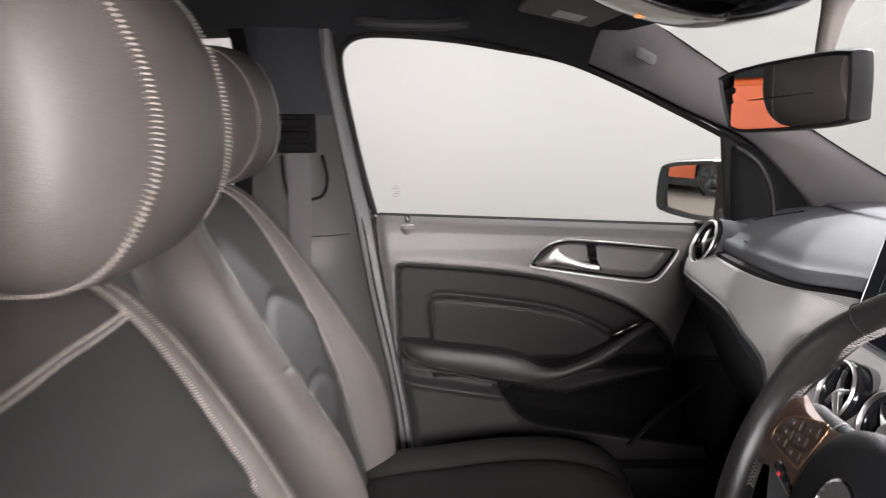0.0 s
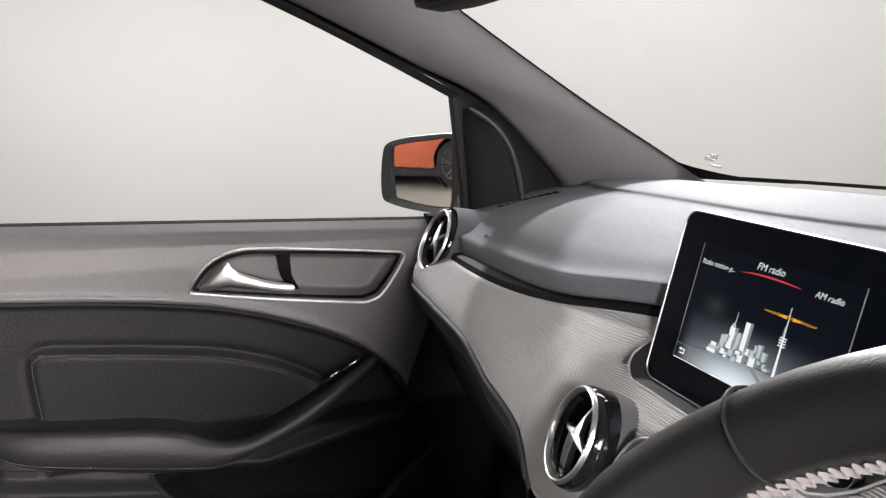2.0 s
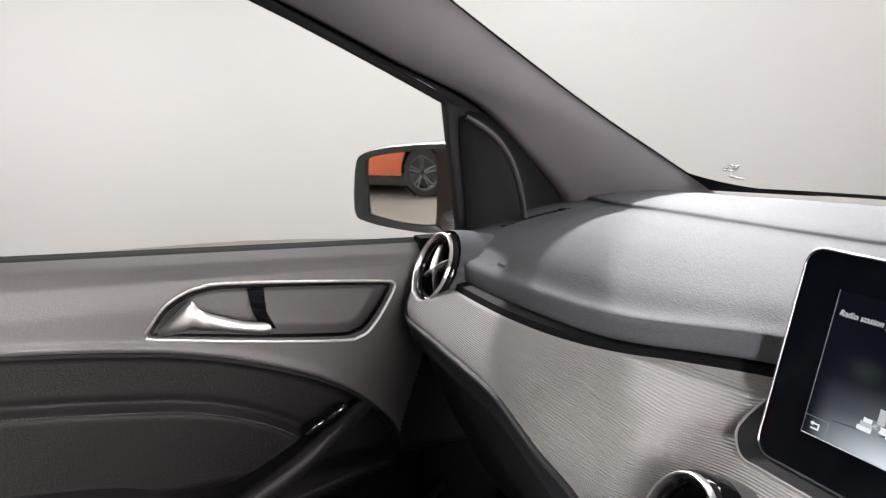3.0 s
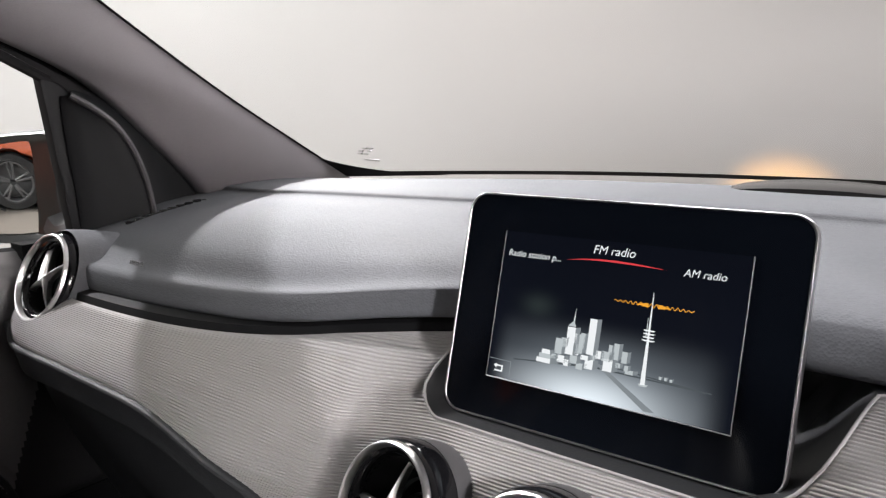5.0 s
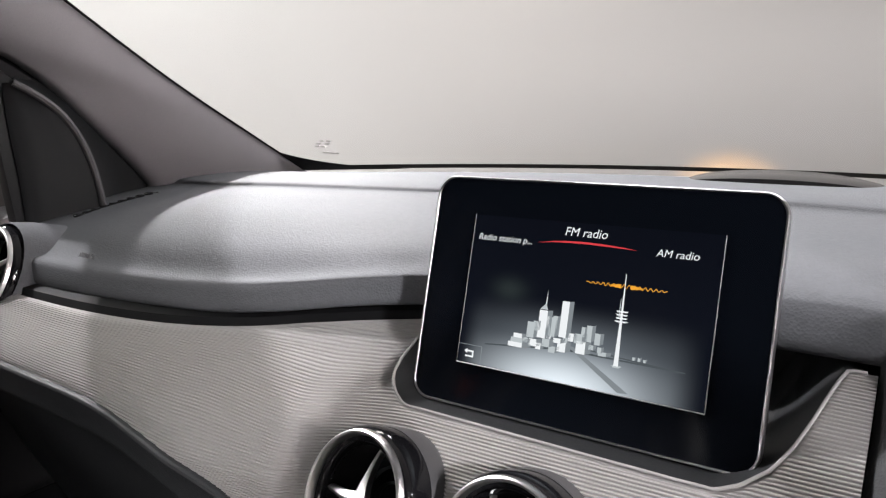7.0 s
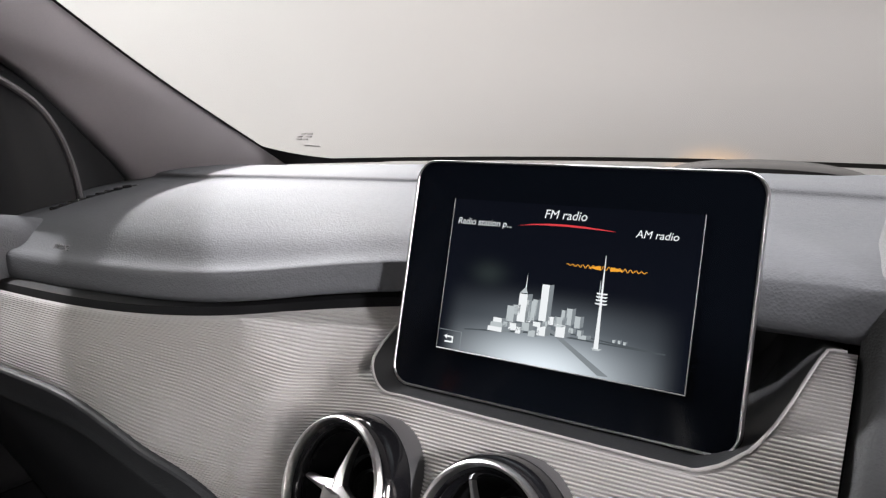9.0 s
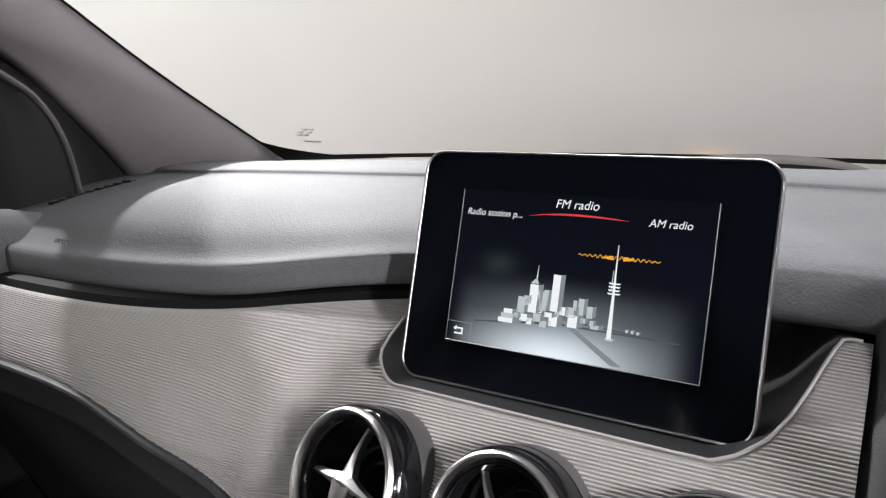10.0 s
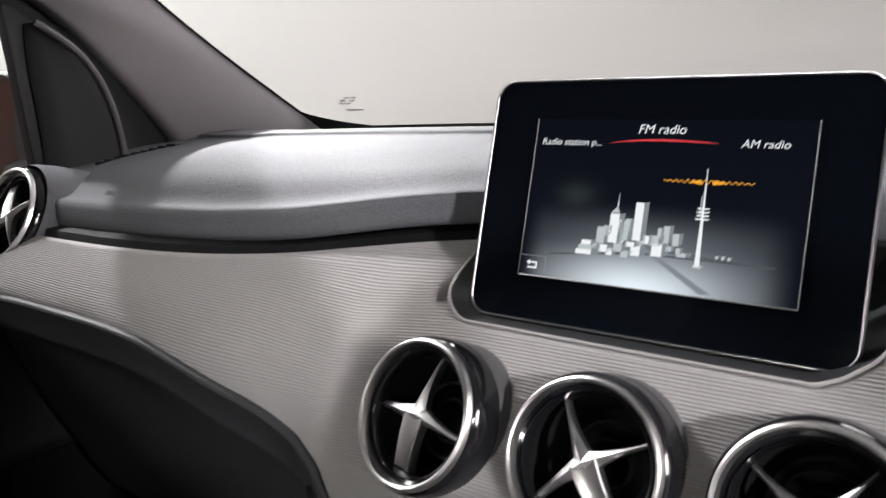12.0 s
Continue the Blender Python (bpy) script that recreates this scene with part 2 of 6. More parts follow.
def join(bms):
    out = bmesh.new()
    for b in bms:
        me = bpy.data.meshes.new("tmp")
        b.to_mesh(me)
        b.free()
        out.from_mesh(me)
        bpy.data.meshes.remove(me)
    return out


def to_mesh(name, bm, material, sharp=35):
    bmesh.ops.recalc_face_normals(bm, faces=bm.faces)
    me = bpy.data.meshes.new(name)
    bm.to_mesh(me)
    bm.free()
    me.materials.append(material)
    for p in me.polygons:
        p.use_smooth = True
    me.set_sharp_from_angle(angle=radians(sharp))
    return me


def thing(name, place, label, category, group="", kind=""):
    ob = new(name)
    ob.empty_display_size = 0.05
    ob.location = place
    return tagged(ob, label, category, group, kind)


def part(name, bm, material, parent, label="", sharp=35, face=None):
    """One mesh, given in world coordinates, under a thing or under a part."""
    ob = new(name, to_mesh(name, bm, material, sharp))
    ob.parent = parent
    ob.matrix_parent_inverse = Matrix.Translation(-parent.location) if parent.type == "EMPTY" else Matrix()
    if face and sum((p.normal * p.area for p in ob.data.polygons), Vector()).dot(Vector(face)) < 0:
        ob.data.flip_normals()
    return tagged(ob, label)


def solid(name, bm, material, label, category, kind="structure", sharp=35):
    return tagged(new(name, to_mesh(name, bm, material, sharp)), label, category, "", kind)


def stitches(pts, pitch=0.006, length=0.0042, radius=0.0009, lift=(0, 0, 0)):
    """Short thread runs along a curve."""
    p = [Vector(q) + Vector(lift) for q in pts]
    runs, carry = [], 0.0
    for a, b in zip(p, p[1:]):
        d = b - a
        ln = d.length
        if ln < 1e-6:
            continue
        d /= ln
        s = carry
        while s < ln:
            q = a + d * s
            runs.append(tube([q, q + d * (length * 0.5), q + d * length], [radius * 0.6, radius, radius * 0.6], 5))
            s += pitch
        carry = s - ln
    verts, faces = [], []
    for b in runs:
        k = len(verts)
        b.verts.index_update()
        verts += [tuple(v.co) for v in b.verts]
        faces += [[v.index + k for v in f.verts] for f in b.faces]
        b.free()
    me = bpy.data.meshes.new("tmp")
    me.from_pydata(verts, [], faces)
    bm = bmesh.new()
    bm.from_mesh(me)
    bpy.data.meshes.remove(me)
    return bm


def ladder(pts, normals, pitch=0.0034, width=0.0042, radius=0.0007, gap=0.0006):
    """Two columns of crosswise thread bars on both sides of a seam, joined in one mesh."""
    verts, faces = [], []
    carry = 0.0
    for (a, b), n in zip(zip(pts, pts[1:]), normals):
        a, b, n = Vector(a), Vector(b), Vector(n).normalized()
        d = b - a
        ln = d.length
        if ln < 1e-6:
            continue
        d /= ln
        c = d.cross(n).normalized()
        at_s = carry
        while at_s < ln:
            for sg in (1, -1):
                p0 = a + d * at_s + c * (gap * sg)
                p1 = p0 + c * (width * sg) + d * 0.0009
                pm = (p0 + p1) / 2 + n * radius
                k = len(verts)
                for p, r in ((p0 - n * radius, radius * 0.5), (pm, radius), (p1 - n * radius, radius * 0.5)):
                    verts += [tuple(p - d * r), tuple(p + n * r), tuple(p + d * r)]
                for j in (0, 3):
                    faces += [[k + j, k + j + 1, k + j + 4, k + j + 3], [k + j + 1, k + j + 2, k + j + 5, k + j + 4]]
            at_s += pitch
        carry = at_s - ln
    me = bpy.data.meshes.new("tmp")
    me.from_pydata(verts, [], faces)
    bm = bmesh.new()
    bm.from_mesh(me)
    bpy.data.meshes.remove(me)
    return bm


def letters(text, size, m, material, parent, name="lettering", shear=0.0, depth=0.0):
    cu = bpy.data.curves.new("lettering", "FONT")
    cu.body, cu.size, cu.align_x, cu.align_y, cu.shear, cu.extrude = text, size, "CENTER", "CENTER", shear, depth
    tmp = new("lettering_source", cu)
    me = bpy.data.meshes.new_from_object(tmp.evaluated_get(bpy.context.evaluated_depsgraph_get()))
    bpy.data.objects.remove(tmp)
    bm = bmesh.new()
    bm.from_mesh(me)
    bpy.data.meshes.remove(me)
    bmesh.ops.transform(bm, matrix=m, verts=bm.verts)
    return part(name, bm, material, parent)


def frame_of(origin, u, v):
    """A pose with its first axis along u, its second near v."""
    u = Vector(u).normalized()
    w = u.cross(Vector(v)).normalized()
    v = w.cross(u)
    return Matrix.Translation(origin) @ Matrix((u, v, w)).transposed().to_4x4()


def inside(x, z, poly):
    hit = False
    for (x1, z1), (x2, z2) in zip(poly, poly[1:] + poly[:1]):
        if (z1 > z) != (z2 > z) and x < (x2 - x1) * (z - z1) / (z2 - z1) + x1:
            hit = not hit
    return hit


def signed(x, z, poly):
    """Distance to a closed outline, positive inside."""
    best = 9.0
    for (x1, z1), (x2, z2) in zip(poly, poly[1:] + poly[:1]):
        dx, dz = x2 - x1, z2 - z1
        f = max(0.0, min(1.0, ((x - x1) * dx + (z - z1) * dz) / (dx * dx + dz * dz + 1e-12)))
        best = min(best, math.hypot(x - x1 - f * dx, z - z1 - f * dz))
    return best if inside(x, z, poly) else -best


def ring_curve(pts, n):
    """A smooth closed curve through pts."""
    k = len(pts)
    q = spline([pts[-2], pts[-1]] + list(pts) + [pts[0], pts[1]], (k + 3) * 24 + 1)
    q = q[48:48 + k * 24]
    return [tuple(q[int(i * len(q) / n)]) for i in range(n)]

# ---------------------------------------------------------------- the studio round the car
solid("floor", box((14.0, 12.0, 0.1), (-2.4, 0.4, -0.05)), FLOOR, "smooth beige-grey studio floor", "floor")
solid("ceiling", box((14.0, 12.0, 0.1), (-2.4, 0.4, 3.25)), CEIL, "plain pale studio ceiling", "ceiling")
# one seamless wall that curves from ahead of the car round to its left
sweep = [(3.6, -5.6), (3.6, -2.0), (3.6, 1.0), (3.6, 3.2)] + [(3.6 - 3.1 * (1 - math.cos(a)), 3.2 + 3.1 * math.sin(a)) for a in np.linspace(0.1, math.pi / 2, 24)] + [(-2.0, 6.3), (-9.4, 6.3)]
outer = [(x + 0.1, y + 0.1) for x, y in sweep]
solid("wall_front", lattice([[(x, y, z) for x, y in sweep] for z in (0.0, 1.6, 3.2)] + [[(x, y, z) for x, y in outer] for z in (3.2, 0.0)]), WALL, "plain pale seamless studio wall curving round the car", "wall")
solid("wall_right", box((14.0, 0.1, 3.2), (-2.4, -5.55, 1.6)), WALL_DARK, "plain grey studio wall behind the driver's side", "wall")
solid("wall_back", box((0.1, 12.0, 3.2), (-9.35, 0.4, 1.6)), WALL_DARK, "plain grey studio wall far behind the car", "wall")

# ---------------------------------------------------------------- the car's shell
GLASS_EDGE = [(1.070, 0.676, 1.033), (0.978, 0.696, 1.092), (0.884, 0.705, 1.148), (0.788, 0.705, 1.206), (0.615, 0.688, 1.310), (0.457, 0.650, 1.400)]
RIM_EDGE = [(0.630, 0.733, 1.177), (0.512, 0.712, 1.233), (0.377, 0.688, 1.294), (0.255, 0.665, 1.340), (0.133, 0.652, 1.363), (0.017, 0.647, 1.381), (-0.10, 0.645, 1.390), (-0.165, 0.647, 1.388), (-0.198, 0.655, 1.370), (-0.210, 0.665, 1.338), (-0.198, 0.69, 1.24), (-0.176, 0.73, 1.11), (-0.153, 0.762, 1.004)]


def flip(pts, side):
    return [(p[0], p[1] * side, p[2]) for p in pts]


# windscreen, bowed forward in its middle
edge = spline(GLASS_EDGE, 25)
rows = []
for x, y, z in edge:
    k = (1.402 - z) / 0.36
    rows.append([(x + (0.05 + 0.09 * k) * (1 - (v * v)), y * v, z + 0.012 * (1 - v * v)) for v in np.linspace(1.0, -1.0, 25)])
windscreen = tagged(new("window_1"), "clear raked car windscreen with a black edge band", "windscreen", "", "structure")
ws = part("pane", lattice(rows), GLASS, windscreen, face=(-1, 0, -1))
ws.visible_shadow = False


# black band printed round the glass
bot = [Vector(p) + Vector((-0.004, 0, 0.001)) for p in rows[0]]
up2 = [p + (Vector(q) - p).normalized() * 0.012 for p, q in zip(bot, rows[3])]
part("edge_band", lattice([bot, up2]), RUBBER, windscreen)
for side in (1, -1):
    col = [Vector(r[0 if side == 1 else -1]) for r in rows]
    inn = [p + (Vector(r[4 if side == 1 else -5]) - p).normalized() * 0.007 for p, r in zip(col, rows)]
    part("edge_band", lattice([[p + Vector((-0.004, 0, 0)) for p in col], [p + Vector((-0.004, 0, 0)) for p in inn]]), RUBBER, windscreen)
# rounded lower corner of the band
for side in (1, -1):
    c = Vector((GLASS_EDGE[0][0], GLASS_EDGE[0][1] * side, GLASS_EDGE[0][2]))
    fan = [c + Vector((-0.004, 0, 0))]
    a, b = Vector(rows[3][0]), Vector(rows[0][3])
    a.y, b.y = abs(a.y) * side, abs(b.y) * side
    arc = []
    for i in range(9):
        f = i / 8
        p = (a * (1 - f) ** 2 + (c * 0.60 + (a + b) * 0.20) * 2 * f * (1 - f) + b * f * f)
        arc.append(p + Vector((-0.004, 0, 0)))
    part("edge_band", lattice([[fan[0]] * 9, arc]), RUBBER, windscreen)
# maker's stamp in the glass corner, unreadable
for k in range(7):
    part("etched_mark", box((0.003, 0.004 + 0.003 * ((k * 5) % 3), 0.002), (1.018 - 0.002 * k % 3, 0.585 - 0.006 * k, 1.066)), ETCH, windscreen)
for k in range(6):
    part("etched_mark", box((0.003, 0.008, 0.0022), (1.012 - 0.003 * (k % 2), 0.592 - 0.005 * k, 1.075 + 0.004 * (k % 3))), ETCH, windscreen)

# pillars and roof, both sides
for side, word in ((1, "passenger"), (-1, "driver")):
    # windscreen pillar trim
    e = spline([(1.085, 0.672, 1.01)] + GLASS_EDGE + [(0.33, 0.610, 1.45)], 40)
    w = spline([(0.80, 0.752, 0.985), (0.735, 0.75, 1.065), (0.632, 0.741, 1.181), (0.514, 0.720, 1.237), (0.379, 0.696, 1.298), (0.257, 0.673, 1.344), (0.12, 0.66, 1.376)], 40)
    prow, chan = [], []
    for q, (a, b) in enumerate(zip(e, w)):
        cut = 0.73 + 0.17 * smooth_step(5, 30, q)

        def over(f):
            m = a * (1 - f) + b * f
            swell = 0.026 * math.sin(math.pi * min(1.0, f * 1.02)) ** 0.75
            return Vector((m[0] - swell * 0.45, (m[1] - swell * 0.8) * side, m[2] - swell * 0.1))

        line = [over(f * cut) for f in np.linspace(0, 1, 15)]
        rim_at = line[-1]
        along = (rim_at - line[-3]).normalized()
        deep = Vector((0.35, 0.92 * side, 0.1)).normalized()
        # the inner edge rolls away towards the door
        roll_r = 0.027 - 0.019 * smooth_step(8, 30, q)
        line += [rim_at + along * (roll_r * math.sin(g)) + deep * (roll_r * (1 - math.cos(g))) for g in np.linspace(0.25, 1.57, 7)]
        last = line[-1]
        line.append(last + deep * 0.012)
        prow.append(line)
        chan.append([last + deep * 0.006, over(cut + 0.08) + Vector((0.006, 0.020 * side, 0)), over(0.5 + cut * 0.5) + Vector((0.003, 0.014 * side, 0)), over(1.0)])
    # black strip stands in for the shade where the pillar turns away
    solid("pillar_shade_strip", lattice(chan), RUBBER, "black rubber channel beside the %s windscreen pillar" % word, "seal")
    ob = solid("pillar_trim", lattice(prow), PILLAR, "grey cloth-grained windscreen pillar trim on the %s side" % word, "pillar trim")
    # black seal round the door opening
    solid("door_seal", tube(flip(spline(RIM_EDGE, 90), side), 0.0065, 8), RUBBER, "black rubber window seal round the %s door opening" % word, "seal")
    # roof side rail from the window rim to the headliner
    rim = spline([(0.30, 0.668, 1.322), (0.133, 0.656, 1.366), (0.017, 0.651, 1.385), (-0.165, 0.65, 1.393), (-0.3, 0.65, 1.39), (-0.55, 0.65, 1.38), (-0.9, 0.64, 1.36), (-1.3, 0.62, 1.33)], 40)
    rrow = []
    for k, p in enumerate(rim):
        rrow.append([(p[0], p[1] * side, p[2]), (p[0], (p[1] - 0.03) * side, p[2] + 0.012), (p[0], (p[1] - 0.07) * side, p[2] + 0.04), (p[0], (p[1] - 0.12) * side, p[2] + 0.065), (p[0], (p[1] - 0.2) * side, p[2] + 0.08)])
    solid("roof_rail_trim", lattice(rrow), HEADLINER, "dark cloth-covered roof side rail", "roof trim")
    # door frame outside the seal: closes the gap between rail and roof skin
    solid("roof_side", lattice([[(p[0], (p[1] + 0.004) * side, p[2]) for p in rim], [(p[0], (p[1] + 0.03) * side, p[2] + 0.02) for p in rim], [(p[0], (p[1] - 0.06) * side, p[2] + 0.11) for p in rim]]), BODY, "dark painted roof edge of the car", "car body")
    # centre pillar trim
    fe = spline([(-0.245, 0.625, 1.40), (-0.245, 0.652, 1.34), (-0.225, 0.685, 1.20), (-0.205, 0.715, 1.06), (-0.190, 0.73, 0.96), (-0.165, 0.74, 0.80), (-0.125, 0.74, 0.60), (-0.10, 0.74, 0.42)], 40)
    re = spline([(-0.39, 0.60, 1.40), (-0.385, 0.618, 1.33), (-0.395, 0.645, 1.20), (-0.41, 0.68, 1.06), (-0.42, 0.70, 0.96), (-0.43, 0.705, 0.80), (-0.44, 0.705, 0.60), (-0.45, 0.705, 0.42)], 40)
    brow = []
    for a, b in zip(fe, re):
        line = []
        for f in np.linspace(0, 1, 17):
            m = a * (1 - f) + b * f
            swell = 0.034 * (1 - abs(2 * f - 1) ** 2.6)
            low = smooth_step(0.945, 0.925, m[2]) * 0.016 * math.sin(math.pi * f)
            line.append((m[0], (m[1] - swell - low) * side, m[2]))
        brow.append(line)
    split = [k for k, r in enumerate(brow) if r[0][2] < 1.235][0]
    solid("centre_pillar_trim", lattice(brow[split:]), PILLAR_GREY, "dark grey plastic centre pillar trim on the %s side" % word, "pillar trim")
    solid("centre_pillar_head", lattice(brow[:split + 1]), HEADLINER, "dark cloth upper part of the %s centre pillar" % word, "pillar trim")
    # rear upright of the door's window frame
    upright = spline(RIM_EDGE, 90)[52:]
    solid("window_frame_upright", lattice([flip([(p[0] + 0.002, p[1] + 0.006, p[2] + 0.003) for p in upright], side), flip([(p[0] - 0.022, p[1] + 0.004, p[2] + 0.012) for p in upright], side), flip([(p[0] - 0.06, p[1] + 0.012, p[2] + 0.02) for p in upright], side)]), RUBBER, "black upright of the %s door window frame" % word, "door frame")
    seam_row = min(brow, key=lambda r: abs(r[0][2] - 0.955))
    solid("trim_seam", tube([(p[0], p[1] - 0.0004 * side, p[2]) for p in seam_row[1:-1]], 0.0014, 6), RUBBER, "dark joint across the centre pillar trim on the %s side" % word, "joint")
    # painted door jamb between the pillar trim and the door edge
    jf = spline([(-0.235, 0.64, 1.405), (-0.232, 0.66, 1.345), (-0.212, 0.70, 1.20), (-0.19, 0.738, 1.06), (-0.172, 0.755, 0.96), (-0.145, 0.755, 0.80), (-0.105, 0.755, 0.60), (-0.08, 0.755, 0.42)], 40)
    solid("rear_door_seal", lattice([flip([(p[0] + 0.004, p[1] - 0.001, p[2]) for p in re], side), flip([(p[0] - 0.012, p[1] + 0.002, p[2]) for p in re], side), flip([(p[0] - 0.034 - 0.02 * smooth_step(1.2, 0.95, p[2]), p[1] + 0.012, p[2]) for p in re], side), flip([(p[0] - 0.034 - 0.02 * smooth_step(1.2, 0.95, p[2]), p[1] + 0.05, p[2]) for p in re], side)]), SEAL_BLACK, "black rubber edge behind the %s centre pillar" % word, "seal")
    solid("door_seal_groove", tube(flip([(p[0] - 0.003, p[1] - 0.0125, p[2]) for p in jf], side), 0.0028, 6), SEAL_BLACK, "dark groove along the grey weatherstrip", "seal")
    solid("door_jamb_seal", tube(flip(jf, side), 0.013, 8, flat=1.4), SEAL, "grey rubber weatherstrip along the centre pillar", "seal")
    jr = [(p[0] - 0.03, p[1] + 0.012, p[2]) for p in jf]
    solid("door_jamb", lattice([flip(jr, side), flip([(p[0] + 0.04 + 0.03 * smooth_step(1.02, 0.96, p[2]), p[1] + 0.03, p[2]) for p in jr], side)]), RUBBER, "dark door jamb of the car", "car body")

# headliner
hrow = []
for x in np.linspace(0.52, -1.7, 46):
    line = []
    for v in np.linspace(-1, 1, 21):
        xx = x - (0.16 * v * v if x > 0.1 else 0.16 * v * v * max(0, (x + 0.4) / 0.5))
        drop = 0.048 * smooth_step(0.15, 0.52, x) + 0.06 * smooth_step(-0.8, -1.7, x)
        line.append((xx, 0.60 * v, 1.47 - drop - 0.028 * v * v))
    hrow.append(line)
solid("headliner", lattice(hrow), HEADLINER, "dark grey cloth headliner under the car roof", "headliner")
solid("roof_panel", lattice([[(p[0] + 0.01, p[1] * 1.04, p[2] + 0.035) for p in r] for r in hrow]), BODY, "dark painted roof of the car", "car body")

# rear of the cabin: quarter panels below the rear windows, parcel shelf and tailgate frame
for side in (1, -1):
    solid("rear_door_trim", box((1.22, 0.06, 0.64), (-1.03, 0.74 * side, 0.68), 0.02), PLASTIC, "dark rear door trim of the car", "car trim")
    pz = [(-1.50, 0.74, 1.0), (-1.62, 0.74, 1.0), (-1.62, 0.62, 1.42), (-1.42, 0.62, 1.42)]
    solid("rear_pillar", lattice([flip([pz[0], pz[1]], side), flip([pz[3], pz[2]], side)]), PILLAR, "dark rear pillar trim of the car", "pillar trim")
solid("tailgate", box((0.06, 1.46, 0.66), (-1.66, 0, 0.68), 0.02), PLASTIC, "dark tailgate trim closing the cabin", "car trim")
rear_win = tagged(new("window_3"), "clear rear window of the car", "car window", "", "structure")
rear_pane = part("pane", lattice([[(-1.665, y, 1.005) for y in np.linspace(-0.68, 0.68, 9)], [(-1.60, y, 1.40) for y in np.linspace(-0.62, 0.62, 9)]]), GLASS, rear_win, face=(1, 0, 0))
rear_pane.visible_shadow = False
solid("car_floor", box((2.9, 1.46, 0.04), (-0.30, 0, 0.31)), CARPET, "black carpet on the car floor", "car floor")
for side in (1, -1):
    solid("door_sill", box((1.2, 0.09, 0.10), (0.35, 0.71 * side, 0.37), 0.02), RUBBER, "black plastic door sill", "sill")
solid("centre_console", box((0.80, 0.20, 0.27), (0.08, 0, 0.46), 0.03), PLASTIC, "plain black centre console between the seats", "console")
for side in (1, -1):
    solid("footwell_side", box((0.52, 0.03, 0.66), (0.84, 0.745 * side, 0.655)), CARPET, "black carpeted side of the footwell", "car trim")
solid("bulkhead", box((0.05, 1.46, 0.66), (1.08, 0, 0.66)), CARPET, "black carpeted bulkhead ahead of the footwell", "bulkhead")

# door window glass
gl = spline(RIM_EDGE, 60)
bm = bmesh.new()
bm.faces.new([bm.verts.new((p[0], p[1] + 0.006, p[2])) for p in gl] + [bm.verts.new((0.64, 0.768, 0.97))])
win = tagged(new("window_2"), "clear passenger door window, fully closed", "car window", "", "structure")
pane = part("pane", bm, GLASS, win, face=(0, -1, 0))
pane.visible_shadow = False

for k in range(5):
    part("etched_mark", box((0.010 + 0.006 * (k % 2), 0.001, 0.0022), (-0.105 + 0.003 * (k % 3), 0.757 - 0.0016 * k, 1.045 + 0.006 * k)), ETCH, win)

# ---------------------------------------------------------------- passenger door
door = thing("door_1", (0.25, 0.74, 0.40), "dark grey car door lined with grained vinyl and stitched leather, closed", "car door", "", "structure")
POCKET = [(-0.098, 0.62), (-0.101, 0.70), (-0.104, 0.870), (-0.099, 0.888), (-0.085, 0.896), (0.056, 0.886), (0.14, 0.877), (0.227, 0.864), (0.30, 0.846), (0.363, 0.824), (0.41, 0.805), (0.458, 0.778), (0.50, 0.742), (0.53, 0.70), (0.55, 0.62), (0.30, 0.56)]
INSERT = [(-0.022, 0.62), (-0.028, 0.715), (-0.034, 0.790), (-0.030, 0.808), (-0.018, 0.819), (0.003, 0.822), (0.11, 0.811), (0.226, 0.795), (0.275, 0.783), (0.318, 0.768), (0.36, 0.748), (0.394, 0.726), (0.41, 0.70), (0.38, 0.62)]
BEZEL = [(0.200, 0.893), (0.203, 0.902), (0.222, 0.927), (0.245, 0.942), (0.268, 0.949), (0.30, 0.951), (0.40, 0.943), (0.515, 0.932), (0.530, 0.928), (0.532, 0.920), (0.515, 0.890), (0.494, 0.863), (0.478, 0.855), (0.455, 0.853), (0.35, 0.866), (0.215, 0.887)]
LOWER = [(-0.14, 0.655), (0.10, 0.613), (0.125, 0.598), (0.145, 0.57), (0.168, 0.538), (0.20, 0.515), (0.25, 0.500), (0.47, 0.468), (0.62, 0.45), (0.70, 0.30), (-0.2, 0.30)]
bez_in = ring_curve(BEZEL, 90)
bez_list = [tuple(p) for p in bez_in]


def door_edge(z):
    return lin(z, [(0.36, -0.060), (0.52, -0.076), (0.70, -0.108), (0.92, -0.142), (1.02, -0.152)])


def door_y(x, z):
    """Distance of the lining from the car's middle."""
    y = lin(z, [(0.34, 0.70), (0.60, 0.712), (0.85, 0.716), (0.93, 0.717), (0.965, 0.722), (0.985, 0.732), (0.998, 0.748)])
    s = signed(x, z, POCKET)
    y += 0.016 * smooth_step(-0.006, 0.012, s) - 0.004 * math.exp(-((s + 0.008) / 0.006) ** 2)
    s2 = signed(x, z, INSERT)
    y -= 0.010 * smooth_step(-0.004, 0.018, s2)
    y += 0.003 * math.exp(-(s2 / 0.006) ** 2)
    sb = signed(x, z, bez_list)
    y += 0.030 * smooth_step(0.0, 0.018, sb)
    sl = signed(x, z, LOWER)
    y += 0.05 * smooth_step(0.0, -0.03, sl) * smooth_step(0.68, 0.62, z)
    y += 0.012 * smooth_step(0.03, 0.0, x - door_edge(z)) ** 2
    return y


